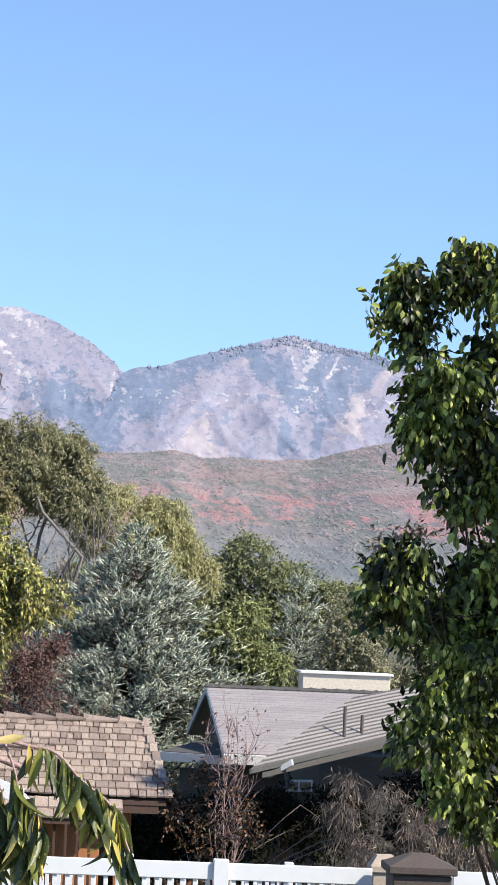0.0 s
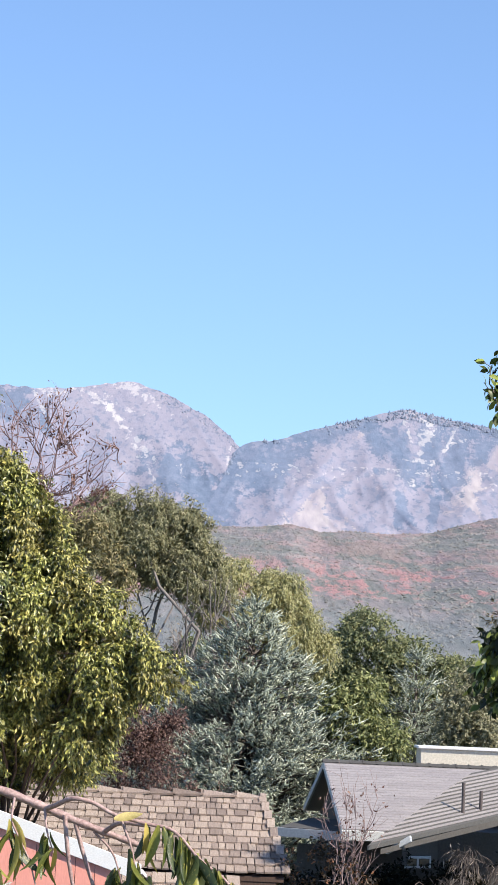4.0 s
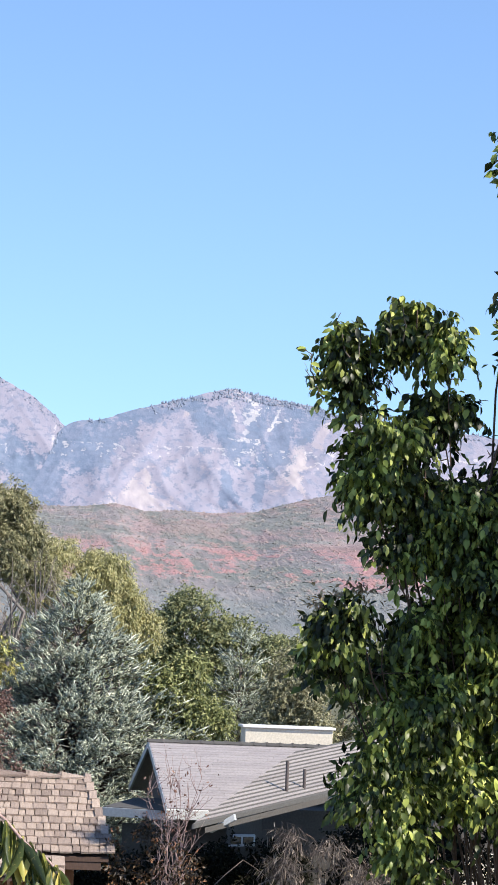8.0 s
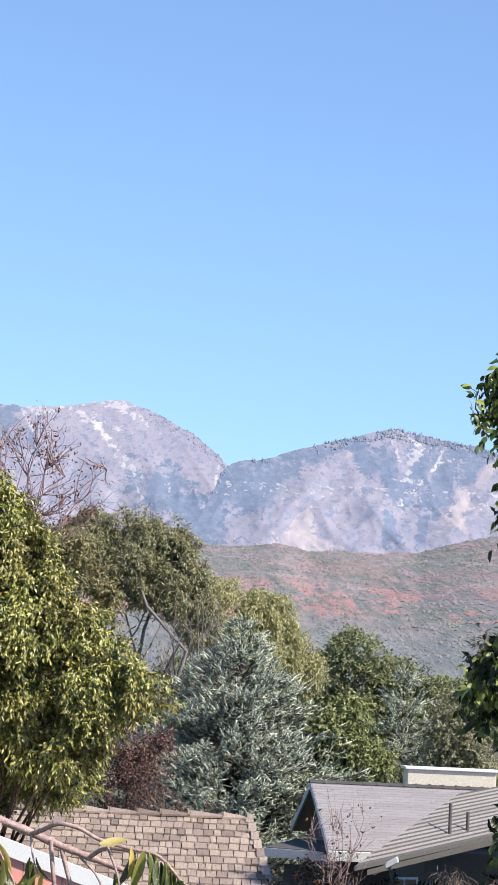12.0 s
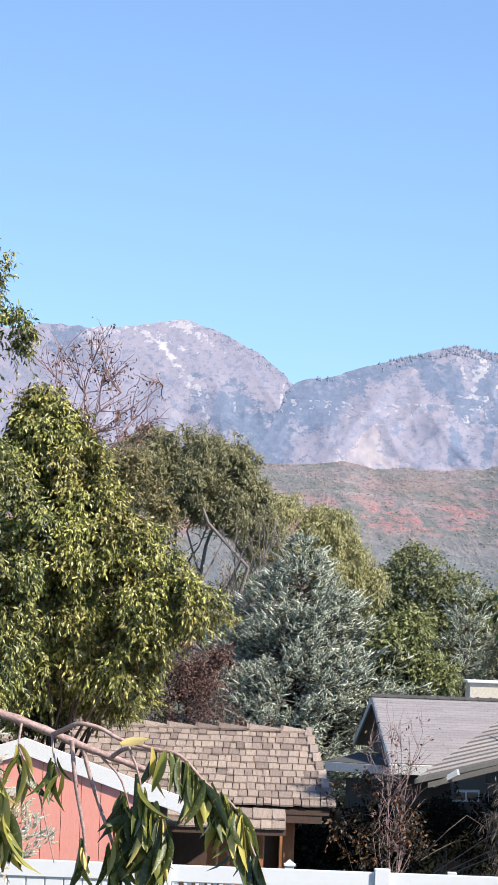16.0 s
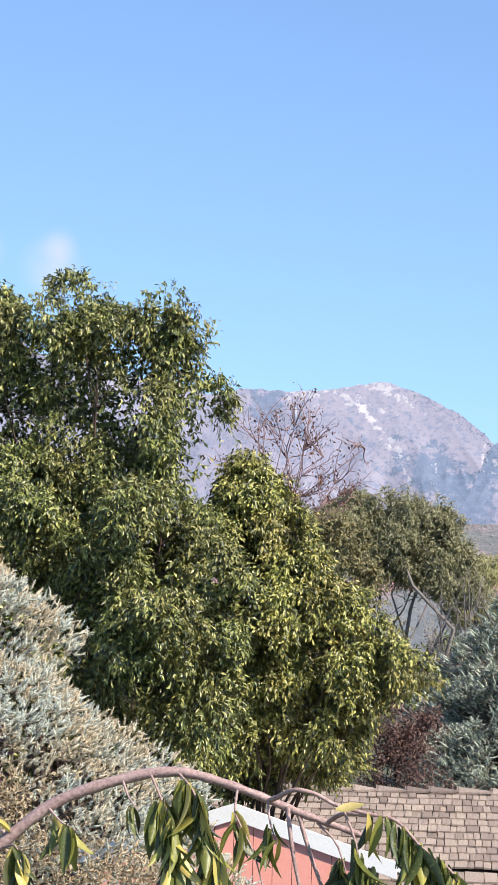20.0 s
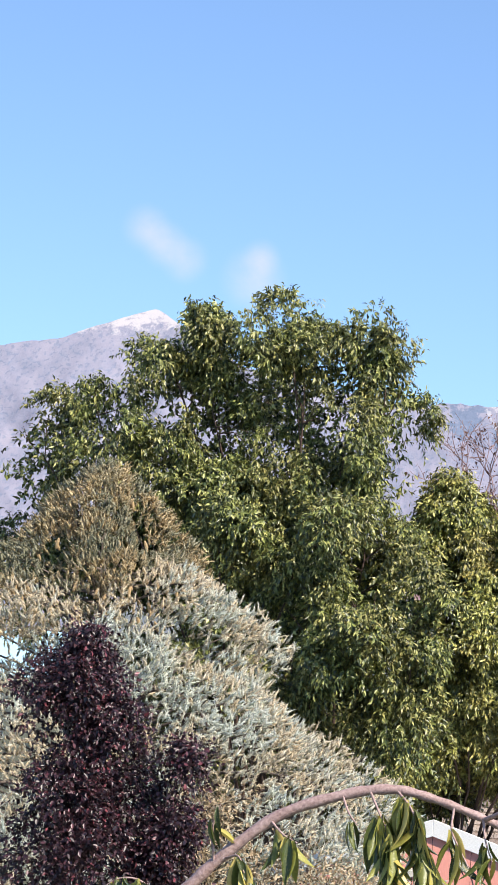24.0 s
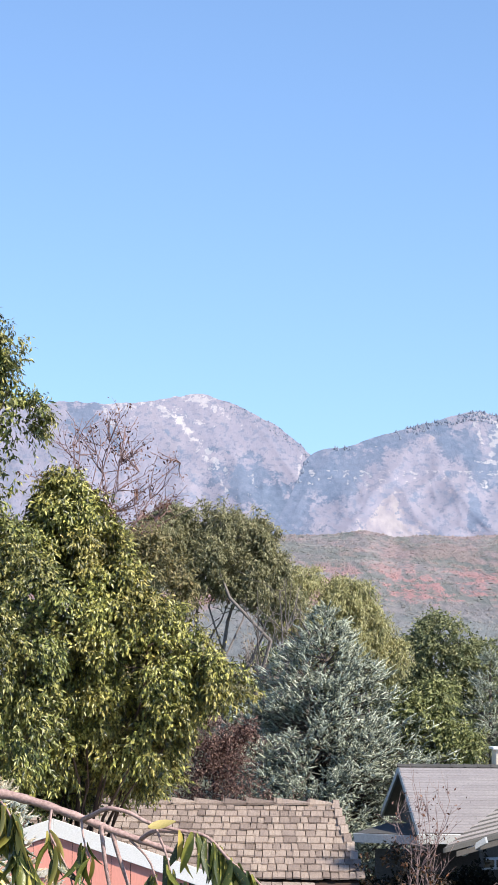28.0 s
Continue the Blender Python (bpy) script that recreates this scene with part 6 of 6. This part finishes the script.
def peach_tree():
    rng = random.Random(77)
    g = ground_at(-2.1, 6.8)
    t = thing("peach_tree", (-2.1, 6.8, g), "peach tree with a long arching bough and hanging leaves", "tree")
    o = Vector(t.location)

    def limb(name, pts, r0, r1, mat=M_REDBARK, n=5):
        run = smooth_run(pts, n)
        rad = [r0 + (r1 - r0) * i / (len(run) - 1) + 0.0012 * math.sin(i * 1.7) * (r0 > 0.008) for i in range(len(run))]
        limbs(name, [([q - o for q in run], rad)], mat, t, 10)
        return run

    limb("trunk", [(-2.1, 6.8, g - 0.1), (-2.05, 6.78, 1.6), (-1.85, 6.7, 2.9), (-1.55, 6.58, 3.6)], 0.07, 0.026, M_BARK)
    main = limb("bough", [(-1.55, 6.58, 3.6), (-1.302, 6.5, 3.876), (-1.177, 6.5, 3.980), (-1.099, 6.5, 4.058), (-0.941, 6.5, 4.184), (-0.757, 6.5, 4.250), (-0.647, 6.5, 4.265), (-0.559, 6.5, 4.250), (-0.454, 6.5, 4.217), (-0.351, 6.5, 4.178), (-0.272, 6.5, 4.151), (-0.174, 6.5, 4.119)], 0.0185, 0.0075, n=6)
    arch = limb("bough", [(-0.418, 6.5, 4.200), (-0.390, 6.45, 4.213), (-0.347, 6.4, 4.233), (-0.296, 6.4, 4.224), (-0.243, 6.4, 4.198), (-0.166, 6.4, 4.180), (-0.100, 6.4, 4.165), (-0.035, 6.4, 4.100), (0.028, 6.4, 4.054), (0.056, 6.4, 4.005), (0.112, 6.4, 3.879)], 0.0065, 0.0025)
    cross = limb("bough", [(-0.272, 6.5, 4.151), (-0.230, 6.44, 4.177), (-0.166, 6.4, 4.176)], 0.006, 0.005)
    hang = [
        [(-0.343, 6.5, 4.173), (-0.321, 6.5, 4.101), (-0.291, 6.5, 4.019), (-0.261, 6.5, 3.944), (-0.239, 6.5, 3.881)],
        [(-0.297, 6.5, 4.152), (-0.243, 6.5, 4.091), (-0.206, 6.5, 3.960)],
        [(-0.367, 6.45, 4.191), (-0.352, 6.45, 4.082), (-0.330, 6.45, 3.980), (-0.318, 6.45, 3.886)],
        [(-0.492, 6.47, 4.226), (-0.494, 6.45, 4.172), (-0.471, 6.45, 4.124), (-0.440, 6.45, 4.057), (-0.397, 6.45, 3.895)],
        [(-0.418, 6.49, 4.200), (-0.408, 6.45, 4.150), (-0.389, 6.44, 4.100)],
        [(-0.707, 6.49, 4.255), (-0.677, 6.46, 4.200), (-0.648, 6.44, 4.140), (-0.643, 6.44, 4.051), (-0.629, 6.44, 3.952)],
        [(-0.637, 6.49, 4.260), (-0.598, 6.45, 4.220), (-0.557, 6.43, 4.131), (-0.528, 6.43, 4.042), (-0.519, 6.43, 3.952)],
        [(-0.777, 6.49, 4.240), (-0.757, 6.46, 4.201), (-0.732, 6.45, 4.171)],
        [(-0.959, 6.49, 4.169), (-0.924, 6.46, 4.139), (-0.884, 6.45, 4.119)],
        [(-1.074, 6.49, 4.068), (-1.034, 6.45, 4.078), (-1.014, 6.43, 4.038)],
        [(-1.104, 6.49, 4.058), (-1.105, 6.46, 4.148), (-1.085, 6.45, 4.208)],
        [(-1.254, 6.49, 3.926), (-1.275, 6.45, 3.996), (-1.335, 6.43, 4.006), (-1.395, 6.43, 3.965)],
        [(-0.161, 6.44, 4.049), (-0.132, 6.42, 3.980), (-0.162, 6.42, 3.900)],
        [(-0.206, 6.5, 3.990), (-0.181, 6.46, 3.970), (-0.152, 6.45, 3.930)],
        [(-0.230, 6.42, 4.189), (-0.200, 6.4, 4.119), (-0.186, 6.4, 4.049), (-0.181, 6.4, 4.000)],
    ]
    runs = [limb("twig", h, 0.0058 if i in (0, 2) else 0.0034, 0.0034 if i in (0, 2) else 0.0014, M_REDBARK, 4) for i, h in enumerate(hang)]
    masters = [part("leaf", peach_leaf(b, f), M_PEACH, t) for b, f in ((0.12, 0.7), (0.3, 0.5), (0.45, 0.9), (0.05, 1.1))]
    used = [False] * 4

    def leaf(at, size, yaw, out, roll):
        k = rng.randrange(4)
        m = Matrix.Translation(Vector(at) - o) @ Matrix.Rotation(yaw, 4, "Z") @ Matrix.Rotation(out, 4, "X") @ Matrix.Rotation(roll, 4, "Z") @ Matrix.Diagonal((size * 0.9, size, size, 1))
        if not used[k]:
            used[k] = True
            masters[k].matrix_local = m
        else:
            share(masters[k], "leaf", m, t)

    def spray(run, a, b, n, size, tight=0.5):
        for i in range(n):
            p = run[min(len(run) - 1, int((a + (b - a) * (i + rng.random() * 0.8) / n) * (len(run) - 1)))]
            leaf(p + Vector((rng.uniform(-1, 1), rng.uniform(-1, 1), rng.uniform(-0.6, 0.4))) * 0.012, size * rng.uniform(0.8, 1.3), rng.uniform(0, 6.28), rng.gauss(0.1, tight * 0.5), rng.uniform(0, 6.28))

    spray(arch, 0.5, 0.62, 8, 0.095, 0.35)
    spray(arch, 0.62, 1.0, 61, 0.11, 0.45)
    spray(runs[0], 0.75, 1.0, 14, 0.1, 0.7)
    spray(runs[1], 0.7, 1.0, 43, 0.105, 0.7)
    spray(runs[2], 0.8, 1.0, 4, 0.09)
    spray(runs[3], 0.25, 0.55, 8, 0.1, 0.5)
    spray(runs[4], 0.5, 1.0, 9, 0.085, 0.6)
    spray(runs[5], 0.25, 1.0, 80, 0.115, 0.5)
    spray(runs[6], 0.12, 1.0, 90, 0.12, 0.45)
    spray(runs[7], 0.7, 1.0, 4, 0.07)
    spray(runs[8], 0.4, 1.0, 8, 0.1, 0.8)
    spray(runs[9], 0.4, 1.0, 11, 0.1, 0.8)
    spray(runs[10], 0.5, 1.0, 4, 0.08, 1.2)
    spray(runs[11], 0.3, 1.0, 16, 0.1, 1.0)
    spray(runs[12], 0.0, 1.0, 39, 0.105, 0.6)
    spray(runs[13], 0.2, 1.0, 36, 0.105, 0.6)
    spray(runs[14], 0.4, 1.0, 14, 0.1, 0.5)
    # one yellow leaf that lies along the arch
    fallen = part("leaf", peach_leaf(0.15, 0.35), M_YELLOWLEAF, t, "pale yellow leaf lying on the bough")
    fallen.matrix_local = Matrix.Translation(Vector((-0.245, 6.375, 4.19)) - o) @ pose(0, 0, 0, 12, -102, 0) @ Matrix.Diagonal((0.085, 0.08, 0.07, 1))


peach_tree()
